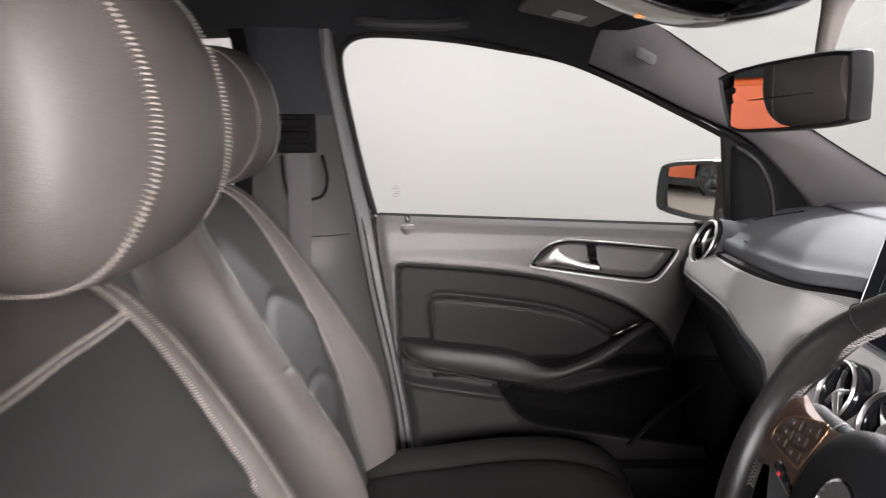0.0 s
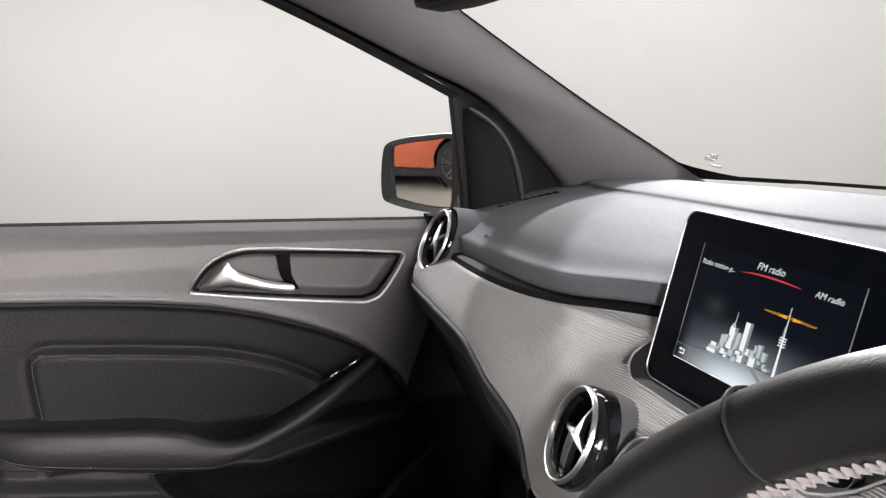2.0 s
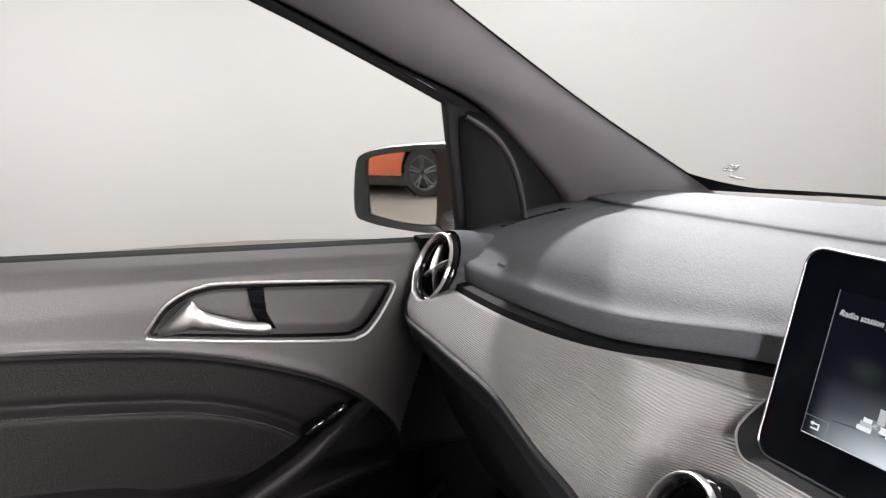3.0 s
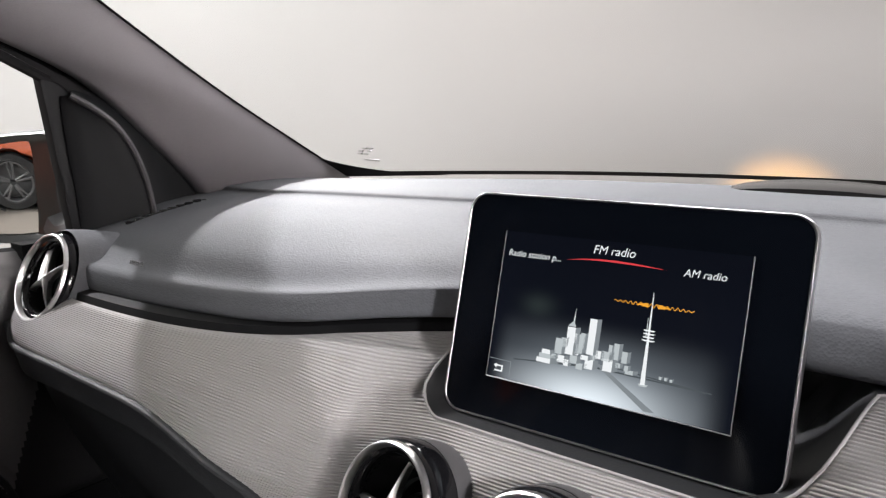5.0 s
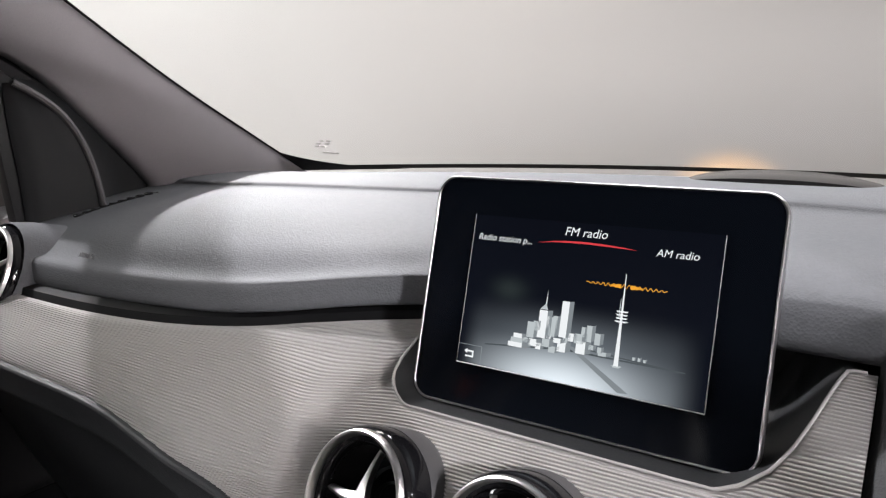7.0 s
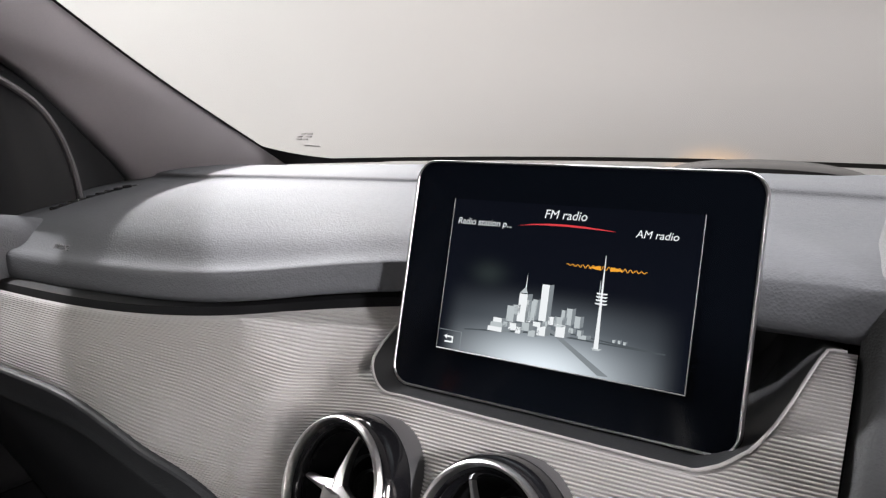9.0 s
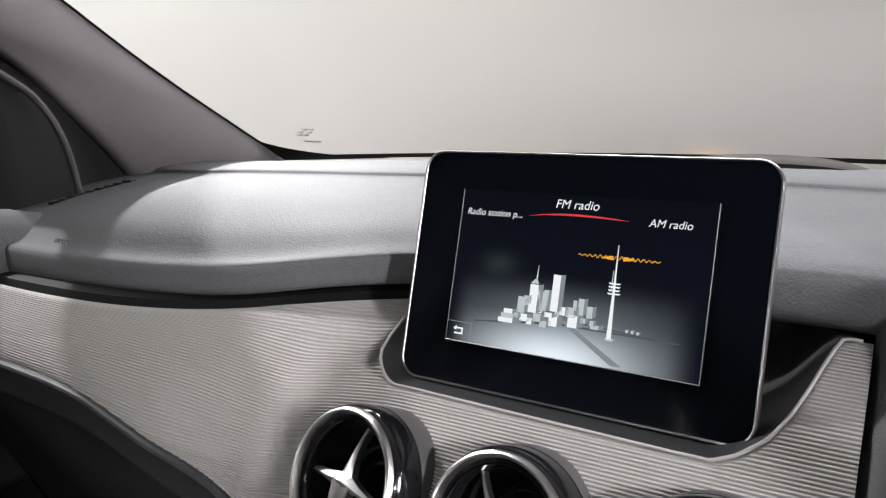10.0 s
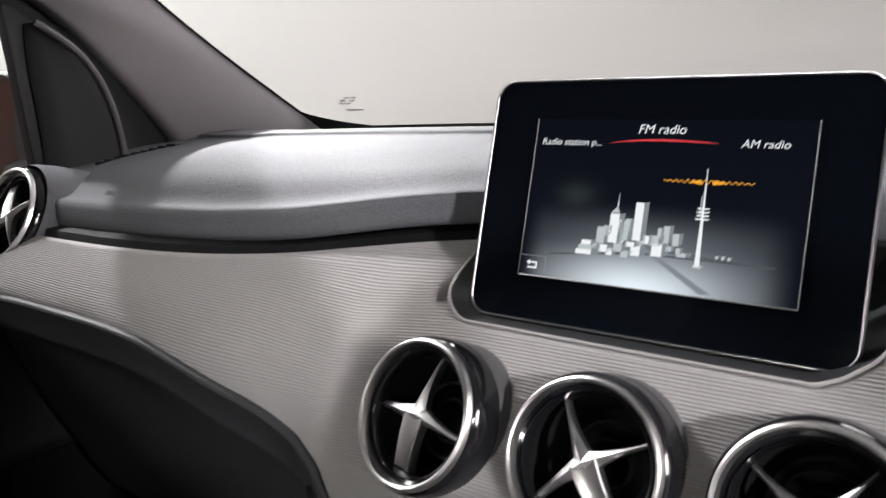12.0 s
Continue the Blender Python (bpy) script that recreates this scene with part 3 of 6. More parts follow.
def door_grid(xa, xb, za, zb, nx, nz, test=None):
    bm = bmesh.new()
    vs = {}
    for j in range(nz + 1):
        z = za + (zb - za) * j / nz
        x0 = max(xa, door_edge(z)) if xa < -0.05 else xa
        for i in range(nx + 1):
            x = x0 + (xb - x0) * i / nx
            vs[i, j] = bm.verts.new((x, door_y(x, z), z))
    for j in range(nz):
        for i in range(nx):
            q = [vs[i, j], vs[i + 1, j], vs[i + 1, j + 1], vs[i, j + 1]]
            c = (q[0].co + q[2].co) / 2
            if test is None or test(c.x, c.z):
                bm.faces.new(q)
    bmesh.ops.delete(bm, geom=[v for v in bm.verts if not v.link_faces], context="VERTS")
    return bm


def belt_z(x):
    return 1.0005 - 0.037 * (x + 0.15)


full = door_grid(-0.16, 0.70, 0.36, 0.998, 230, 180)
for v in full.verts:
    v.co.z += (belt_z(v.co.x) - 0.995) * smooth_step(0.93, 0.99, v.co.z)
geo_in = lambda x, z: signed(x, z, POCKET) > 0.003 and signed(x, z, LOWER) < 0.004
dark = full.copy()
bmesh.ops.delete(dark, geom=[f for f in dark.faces if not geo_in(f.calc_center_median().x, f.calc_center_median().z)], context="FACES")
bmesh.ops.delete(full, geom=[f for f in full.faces if geo_in(f.calc_center_median().x, f.calc_center_median().z)], context="FACES")
low_skin = full.copy()
bmesh.ops.delete(low_skin, geom=[f for f in low_skin.faces if f.calc_center_median().z > 0.66], context="FACES")
bmesh.ops.delete(full, geom=[f for f in full.faces if f.calc_center_median().z <= 0.66], context="FACES")
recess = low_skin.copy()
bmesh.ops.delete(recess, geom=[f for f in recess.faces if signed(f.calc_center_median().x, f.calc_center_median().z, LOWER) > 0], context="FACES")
bmesh.ops.delete(low_skin, geom=[f for f in low_skin.faces if signed(f.calc_center_median().x, f.calc_center_median().z, LOWER) <= 0], context="FACES")
part("lower_lining", low_skin, LOWER_SKIN, door, "black grained lower door lining", 60)
# carpet black puts the unlit depth of the recess into its colour
part("pocket_recess", recess, CARPET, door, "recess above the map pocket, coloured black for its shade", 60)
# front end of the lining recoloured dark for the shade beside the dashboard
fore_at = lambda x, z: x > 0.605 - 0.36 * max(0.0, 0.90 - z) and z < 0.95
fore = full.copy()
bmesh.ops.delete(fore, geom=[f for f in fore.faces if not fore_at(f.calc_center_median().x, f.calc_center_median().z)], context="FACES")
bmesh.ops.delete(full, geom=[f for f in full.faces if fore_at(f.calc_center_median().x, f.calc_center_median().z)], context="FACES")
part("fore_lining", fore, LOWER_SKIN, door, "front end of the door lining, darkened for shade", 60)
part("lining", full, DOOR_SKIN, door, "grey grained upper door lining", 60)
part("insert", dark, DOOR_DARK, door, "black leather door insert", 60)
# top ledge and the seal that the glass slides in
xs = np.linspace(-0.15, 0.66, 40)
part("window_ledge", lattice([[(x, 0.748, belt_z(x) + 0.003) for x in xs], [(x, 0.756, belt_z(x) + 0.005) for x in xs], [(x, 0.764, belt_z(x) + 0.002) for x in xs], [(x, 0.766, belt_z(x) - 0.05) for x in xs]]), SEAL_BLACK, door, "black window seal")
part("outer_seal", lattice([[(x, 0.7655, belt_z(x) - 0.0005) for x in xs], [(x, 0.776, belt_z(x) - 0.004) for x in xs], [(x, 0.85, belt_z(x) - 0.0075) for x in xs], [(x, 0.862, belt_z(x) - 0.035) for x in xs]]), SEAL_BLACK, door, "black outer window seal")
part("outer_skin", lattice([[(x, 0.775, belt_z(x) - 0.002) for x in xs], [(x, 0.80, belt_z(x) - 0.03) for x in xs], [(x, 0.86, 0.75) for x in xs], [(x, 0.86, 0.5) for x in xs], [(x, 0.80, 0.33) for x in xs]]), BODY, door, "dark painted outer door skin")
zz = np.linspace(0.36, 1.0, 30)
part("door_edge", lattice([[(door_edge(z), 0.712, z) for z in zz], [(door_edge(z) - 0.006, 0.73, z) for z in zz], [(door_edge(z) - 0.01, 0.78, z) for z in zz]]), PLASTIC, door)
# chrome frame of the handle recess
part("bezel", tube([(x, door_y(x, z) - 0.002 if signed(x, z, bez_list) < 0.001 else 0.714, z) for x, z in bez_in], 0.0021, 8, closed=True, up=(0, 1, 0)), SATIN, door, "bright satin handle frame")
part("bezel_groove", tube([(0.355 + (x - 0.355) * 0.955, 0.722, 0.905 + (z - 0.905) * 0.87) for x, z in bez_in], 0.003, 6, closed=True, up=(0, 1, 0)), GLOSS, door)
# pull lever and the dark gap behind it
lev = [(0.214, 0.713, 0.896, 0.004), (0.228, 0.706, 0.903, 0.010), (0.245, 0.702, 0.912, 0.017), (0.256, 0.701, 0.917, 0.019), (0.266, 0.701, 0.909, 0.014), (0.285, 0.700, 0.903, 0.011), (0.315, 0.699, 0.894, 0.009), (0.345, 0.699, 0.888, 0.0085), (0.353, 0.700, 0.886, 0.006)]
rowsl = []
for x, y, z, h in [tuple(r) for r in spline(lev, 36)]:
    rowsl.append([(x, y + 0.010 * (math.sin(a) * 0.5 + 0.5) - 0.002, z + h * math.cos(a)) for a in np.linspace(0, 2 * math.pi, 14, endpoint=False)])
part("release_lever", lattice(rowsl, close_v=True, caps=True), VENT_SILVER, door, "satin silver release lever")
part("lever_gap", lattice([[(0.325 + 0.006 * f, 0.728 + 0.01 * f, 0.938 - 0.005 * f), (0.348 + 0.004 * f, 0.715 + 0.02 * f, 0.936)] for f in (0, 1)] + [[(0.335, 0.738, 0.905), (0.352, 0.722, 0.905)], [(0.345, 0.738, 0.880), (0.364, 0.722, 0.880)]]), GLOSS, door, "black gap behind the lever")
# lock pin with its collar
part("lock_pin", join([revolve([(0, 0.001), (0.001, 0.0056), (0.020, 0.0056), (0.0225, 0.004), (0.023, 0.0005)], 16, Matrix.Translation((-0.078, 0.738, 0.985)) @ Matrix.Rotation(-math.pi / 2, 4, "Y")), ]), GLOSS, door)
part("lock_collar", revolve([(-0.026, 0.002), (-0.020, 0.012), (-0.006, 0.018), (0.001, 0.016), (0.003, 0.008)], 20, Matrix.Translation((-0.078, 0.732, 0.983)) @ Matrix.Rotation(-math.pi / 2, 4, "Y")), DOOR_SKIN, door)
# armrest running forward into the pull handle
ARM = [(-0.100, 0.716, 0.708, 0.722), (-0.092, 0.722, 0.694, 0.700), (-0.075, 0.724, 0.682, 0.675), (-0.03, 0.721, 0.664, 0.660), (0.05, 0.713, 0.648, 0.655), (0.13, 0.704, 0.634, 0.652), (0.18, 0.692, 0.627, 0.652), (0.22, 0.674, 0.625, 0.654), (0.26, 0.668, 0.632, 0.658), (0.30, 0.678, 0.645, 0.662), (0.36, 0.706, 0.666, 0.668), (0.42, 0.739, 0.700, 0.680), (0.47, 0.762, 0.728, 0.700), (0.51, 0.774, 0.746, 0.724), (0.545, 0.778, 0.756, 0.750)]
arow = []
for x, zt, zb, yo in [tuple(r) for r in spline(ARM, 80)]:
    h = zt - zb
    arow.append([(x, 0.748, zt + 0.002), (x, 0.735, zt - 0.004), (x, (yo + 0.735) / 2, zt - 0.007), (x, yo + 0.014, zt - 0.003), (x, yo + 0.004, zt - 0.25 * h), (x, yo, zb + 0.45 * h), (x, yo + 0.004, zb + 0.12 * h), (x, yo + 0.018, zb), (x, yo + 0.05, zb + 0.001), (x, 0.80, zb + 0.002)])
part("armrest", lattice([spline(r, 28) for r in arow], caps=True), ARM_LEATHER, door, "black padded armrest with a pull handle", 60)
seam = [(x, yo + 0.0015, zb + 0.2 * (zt - zb)) for x, zt, zb, yo in [tuple(r) for r in spline(ARM[1:10], 60)]]
part("stitching", stitches(seam, lift=(0, -0.002, 0)), DOOR_THREAD, door)
ins = [tuple(p) for p in spline([(q[0], q[1], 0) for q in INSERT[1:12]], 160)]
ins3 = []
for a, b in zip(ins, ins[1:]):
    nx, nz = b[1] - a[1], -(b[0] - a[0])
    ln = math.hypot(nx, nz) + 1e-9
    x, z = a[0] + nx / ln * 0.011, a[1] + nz / ln * 0.011
    ins3.append((x, door_y(x, z) - 0.0012, z))
pk = [tuple(p) for p in spline([(q[0], q[1], 0) for q in POCKET[:15]], 220)]
part("stitching", stitches(ins3, 0.0052, 0.0036, 0.0007), DOOR_THREAD, door, "grey stitching round the insert")
lo = [tuple(p) for p in spline([(q[0], q[1], 0) for q in LOWER[:9]], 120)]
part("pocket_edge", tube([(x, door_y(x, z - 0.006) + 0.001, z - 0.001) for x, z, _ in lo if x > door_edge(z)], 0.0042, 8, up=(0, 1, 0)), LOWER_SKIN, door, "rounded edge of the lower lining")
part("piping", tube([(x, door_y(x, z) - 0.0020, z) for x, z, _ in pk if z > 0.66], 0.0042, 6, up=(0, 1, 0)), RUBBER, door, "dark piping round the leather insert")
for k in range(2):
    part("window_switch", moved(box((0.034, 0.016, 0.008), (0.0, 0, 0), 0.003, 2), pose(0.405 + 0.032 * k, 0.702, 0.738 + 0.016 * k, 0, -28, 0)), GLOSS, door)
    part("switch_edge", moved(box((0.003, 0.004, 0.0012)), pose(0.414 + 0.032 * k, 0.700, 0.747 + 0.016 * k, 0, -28, 0)), CHROME, door)
# slanted edge of the map pocket
part("map_pocket_edge", tube(spline([(0.44, 0.700, 0.458), (0.50, 0.698, 0.525), (0.56, 0.698, 0.578), (0.60, 0.702, 0.61)], 20), [0.006] * 20, 8), VINYL_DARK, door)

# mirror triangle on the door
sail = thing("mirror_triangle", (0.68, 0.73, 1.0), "black plastic triangle cover inside the door mirror", "trim cover")
so = [(0.618, 1.182), (0.640, 0.985), (0.765, 0.985), (0.752, 1.03), (0.740, 1.075), (0.722, 1.108), (0.695, 1.133), (0.668, 1.152), (0.640, 1.174)]
part("cover", plate([(x, z) for x, z in so], Matrix(((1, 0, 0, 0), (0, 0, -1, 0.742), (0, 1, 0, 0), (0, 0, 0, 1))), 0.016, 0.005), SAIL, sail)
ridge = spline([(0.640, 0.700, 1.158), (0.662, 0.694, 1.144), (0.686, 0.691, 1.124), (0.705, 0.689, 1.096), (0.718, 0.688, 1.062), (0.726, 0.687, 1.02), (0.730, 0.687, 0.975)], 40)
panel = []
for p in ridge:
    foot = Vector((0.638 + 0.010 * smooth_step(1.15, 1.0, p[2]), 0.722, p[2]))
    top = Vector(p)
    panel.append([foot, foot.lerp(top, 0.04) + Vector((0, -0.004, 0)), foot.lerp(top, 0.35) + Vector((0, -0.003, 0)), foot.lerp(top, 0.7), foot.lerp(top, 0.92), top + Vector((0.002, 0.003, 0)), top + Vector((0.010, 0.020, 0.004)), top + Vector((0.022, 0.042, 0.008)), top + Vector((0.060, 0.052, 0.012)), top + Vector((0.10, 0.055, 0.014))])
part("inner_panel", lattice(panel), SAIL, sail, "", 50)
part("raised_edge", tube(ridge, 0.0042, 8), PLASTIC_GREY, sail, "grey raised edge")

# ---------------------------------------------------------------- door mirror outside
mir = thing("door_mirror", (0.68, 0.84, 1.0), "dark green-grey door mirror in a rounded housing", "door mirror")
MU = Vector((0.5, -0.86, 0)).normalized()
MF = frame_of((0.605, 1.06, 0.98), MU, (-0.055, -0.032, 1))
GLASS_OUT = [(0.002, 0.002), (0.003, 0.05), (0.006, 0.09), (0.014, 0.100), (0.05, 0.108), (0.11, 0.115), (0.155, 0.120), (0.166, 0.112), (0.165, 0.06), (0.160, 0.0), (0.150, -0.012), (0.09, -0.014), (0.03, -0.009), (0.008, -0.006)]
HOUSE_OUT = [(-0.026, -0.010), (-0.028, 0.03), (-0.018, 0.085), (-0.002, 0.108), (0.05, 0.121), (0.11, 0.128), (0.17, 0.133), (0.205, 0.130), (0.212, 0.10), (0.212, 0.03), (0.205, -0.010), (0.17, -0.024), (0.13, -0.028), (0.05, -0.026), (0.0, -0.020)]
ho = ring_curve(HOUSE_OUT, 60)
gi = ring_curve(GLASS_OUT, 60)
cx, cy = 0.09, 0.052


def ringat(outline, k, depth, dx=0.0):
    return [tuple(MF @ Vector((cx + dx + (u - cx) * k, cy + (v - cy) * k, depth))) for u, v in outline]


shell = [ringat(gi, 1.0, -0.004), ringat(gi, 1.02, 0.004), ringat(ho, 0.97, 0.010), ringat(ho, 1.0, 0.004), ringat(ho, 1.02, -0.02), ringat(ho, 1.0, -0.06, 0.01), ringat(ho, 0.86, -0.10, 0.02), ringat(ho, 0.55, -0.125, 0.03), ringat(ho, 0.05, -0.13, 0.03)]
part("housing", lattice(shell, close_v=True), BODY, mir, "dark painted housing")
# slightly convex reflecting glass
R = 1.55
rowsm = []
for k in (0.02, 0.2, 0.4, 0.6, 0.8, 1.0):
    line = []
    for u, v in gi:
        uu, vv = cx + (u - cx) * k, cy + (v - cy) * k
        sag = ((uu - cx) ** 2 + (vv - cy) ** 2) / (2 * R)
        line.append(tuple(MF @ Vector((uu, vv, 0.002 - sag))))
    rowsm.append(line)
part("mirror_glass", lattice(rowsm, close_v=True), MIRROR, mir, "slightly convex mirror glass", 180)
part("mount", tube([(0.715, 0.905, 0.975), (0.70, 0.84, 0.965), (0.69, 0.77, 0.975)], [0.03, 0.035, 0.04], 10), PLASTIC, mir, "black mirror foot")
part("inner_face", lattice([[tuple(MF @ Vector((0.168, v, 0.003 - 0.01 * k))) for v in (-0.02, 0.05, 0.12)] for k in (0, 1)] + [[(0.70, 0.80, 0.965), (0.70, 0.80, 1.04), (0.70, 0.80, 1.11)]]), PLASTIC, mir)

# ---------------------------------------------------------------- dashboard
LIP = [(-0.70, 0.985), (-0.60, 0.99), (-0.30, 0.993), (-0.157, 0.992), (-0.11, 0.990), (0.0, 0.985), (0.129, 0.977), (0.1765, 0.9735), (0.22, 0.966), (0.273, 0.959), (0.383, 0.951), (0.52, 0.947), (0.618, 0.946), (0.72, 0.946)]


def eased(table, wide=0.035):
    """The table as an even curve, its small kinks smoothed away."""
    x = np.linspace(-0.74, 0.74, 297)
    p = spline([(a, b, 0) for a, b in table], 300)
    y = np.interp(x, p[:, 0], p[:, 1])
    k = np.exp(-np.linspace(-2.5, 2.5, int(5 * wide / 0.005) | 1) ** 2 / 2)
    k /= k.sum()
    pad = len(k) // 2
    return np.stack([x, np.convolve(np.pad(y, pad, mode="edge"), k, mode="valid")], axis=1)


LIPS = eased(LIP)


def lip(y):
    return float(np.interp(y, LIPS[:, 0], LIPS[:, 1]))


LIPX = eased([(-0.72, 0.60), (-0.30, 0.615), (-0.157, 0.634), (-0.11, 0.643), (0.0, 0.648), (0.10, 0.640), (0.129, 0.628), (0.18, 0.611), (0.24, 0.597), (0.31, 0.590), (0.40, 0.588), (0.60, 0.588), (0.72, 0.60)], 0.03)


def lip_x(y):
    return float(np.interp(y, LIPX[:, 0], LIPX[:, 1]))


def pad_profile(y):
    z, x = lip(y), lip_x(y)
    end = smooth_step(0.52, 0.70, abs(y))
    back = 1.07 + 0.10 * (1 - (y / 0.65) ** 2)
    t = 1.030 + 0.010 * (1 - min(1.0, (y / 0.6) ** 2))
    drop = 0.022 * end
    crisp = smooth_step(0.34, 0.24, y)
    far = back if back > 0.93 else 0.93
    open_ = (1 - 0.45 * smooth_step(0.18, 0.34, abs(y)) - 0.40 * smooth_step(0.34, 0.60, abs(y))) * smooth_step(-0.06, 0.05, y)
    soft = 0.4 * smooth_step(0.03, -0.07, y)
    crisp *= 1 - soft
    return [(x + 0.045, z + 0.005 + 0.009 * open_), (x + 0.016, z + 0.001 + 0.0085 * open_), (x + 0.005, z - 0.001 + 0.0085 * open_), (x - 0.002, z + 0.006 + 0.0055 * open_), (x - 0.0015 + 0.001 * soft, z + 0.022 - 0.004 * soft), (x + 0.0005 + 0.0025 * soft, z + 0.0275 + 0.001 * crisp - 0.002 * soft), (x + 0.005 - 0.002 * crisp + 0.004 * soft, z + 0.0305 + 0.0005 * crisp), (x + 0.018, z + 0.0355 - drop * 0.2), (x + 0.05, (z + 0.047) * 0.6 + (t - 0.018) * 0.4 - drop * 0.4), (x + 0.11, t - 0.012 + (z - 0.95) * 0.12 - drop * 0.5), (x + 0.18, t - 0.003 - drop * 0.4), (x + 0.245, t + 0.001 - drop * 0.2), (x + 0.262, t + 0.0065 - drop * 0.1), (x + 0.33, t + 0.009), (far - 0.06, t + 0.006), (far, t - 0.004), (far + 0.01, t - 0.03)]


VENTS = [((0.512, 0.099, 0.894), 24, -13), ((0.514, -0.0015, 0.891), 22, -7), ((0.514, -0.105, 0.8915), 22, -3), ((0.574, 0.652, 0.956), 24, 0)]


def cut_vents(bm, r=0.0420, r_end=0.050):
    """Open a sheet where the round vents sit."""
    for k, (c, up, yaw) in enumerate(VENTS):
        axis = pose(0, 0, 0, 0, up, yaw).to_3x3() @ Vector((1, 0, 0))
        far = r_end if k == 3 else r
        dead = []
        for f in bm.faces:
            d = f.calc_center_median() - Vector(c)
            if (d - axis * d.dot(axis)).length < far and abs(d.dot(axis)) < 0.12:
                dead.append(f)
        bmesh.ops.delete(bm, geom=dead, context="FACES")
    return bm


dash = thing("dashboard", (0.75, 0.0, 0.65), "dark grey grained dashboard with a ribbed silver facia", "dashboard", "", "structure")
prow = []
for y in np.concatenate([np.linspace(-0.735, -0.17, 24), np.linspace(-0.16, 0.16, 90), np.linspace(0.17, 0.735, 50)]):
    prow.append([(p[0], y, p[1]) for p in spline(pad_profile(y), 64)])
part("upper_pad", cut_vents(lattice(prow)), VINYL, dash, "grained soft grey dashboard top", 50)
ygap = [y for y in np.linspace(0.131, 0.70, 60)]


# ribbed silver facia
PROFILE = spline([(-0.06, 0.601, 0), (0.0, 0.595, 0), (0.025, 0.5825, 0), (0.0375, 0.5716, 0), (0.064, 0.543, 0), (0.078, 0.530, 0), (0.10, 0.513, 0), (0.13, 0.500, 0), (0.26, 0.485, 0)], 120)


def facia_x(y, z):
    """Depth of the facia; towards the passenger it rounds over from a flat top to a steep foot."""
    shift = (lip(y) - 0.955) * 0.3
    d = 0.958 - z + shift
    lean = 0.030 * smooth_step(0.13, 0.27, y) * (1 - 0.8 * smooth_step(0.42, 0.66, y))
    up = max(0.0, lip_x(y) - 0.588) * smooth_step(0.032 + 0.030 * smooth_step(-0.03, -0.09, y), 0.0, lip(y) - z) * (1 - 0.25 * smooth_step(-0.03, -0.09, y))
    x = float(np.interp(d, PROFILE[:, 0], PROFILE[:, 1])) - lean * smooth_step(0.0, 0.075, d)
    if y > 0.09:
        foot = 0.958 - lin(y, BOTTOM) + shift
        deep = 0.595 - float(np.interp(foot, PROFILE[:, 0], PROFILE[:, 1])) + lean * smooth_step(0.0, 0.075, foot)
        q = min(1.0, max(0.0, d / foot))
        bow = 0.595 - deep * (1 - (1 - q) ** 2.2) - min(0.0, d) * 0.1
        w = smooth_step(0.09, 0.18, y)
        x = x * (1 - w) + bow * w
    return x + up


BOTTOM = [(-0.16, 0.818), (0.0, 0.818), (0.11, 0.8185), (0.138, 0.820), (0.152, 0.832), (0.166, 0.852), (0.20, 0.869), (0.245, 0.880), (0.31, 0.888), (0.375, 0.893), (0.45, 0.894), (0.54, 0.891), (0.60, 0.888), (0.66, 0.888), (0.70, 0.90)]


BOTTOM = [(p[0], p[1]) for p in spline([(a, b, 0) for a, b in BOTTOM], 90)]


def cut_top(y):
    """Upper edge of the facia: under the pad, and low below the display."""
    top = lip(y) - 0.004
    yc, half, floor_z, r = -0.014, 0.140, 0.9315, 0.026
    a = abs(y - yc)
    if a < half:
        rise = 0.0
        if a > half - r:
            rise = r - math.sqrt(max(0.0, r * r - (a - half + r) ** 2))
            rise = rise * 1.6
        if y < yc:
            rise = max(rise, float(np.interp(a, (0.080, 0.092, 0.1043, 0.1123, 0.1177, 0.1232, 0.1292, 0.133), (0.0, 0.004, 0.0116, 0.0216, 0.0311, 0.0431, 0.0550, 0.0565))))
        return min(top, floor_z + rise)
    return top


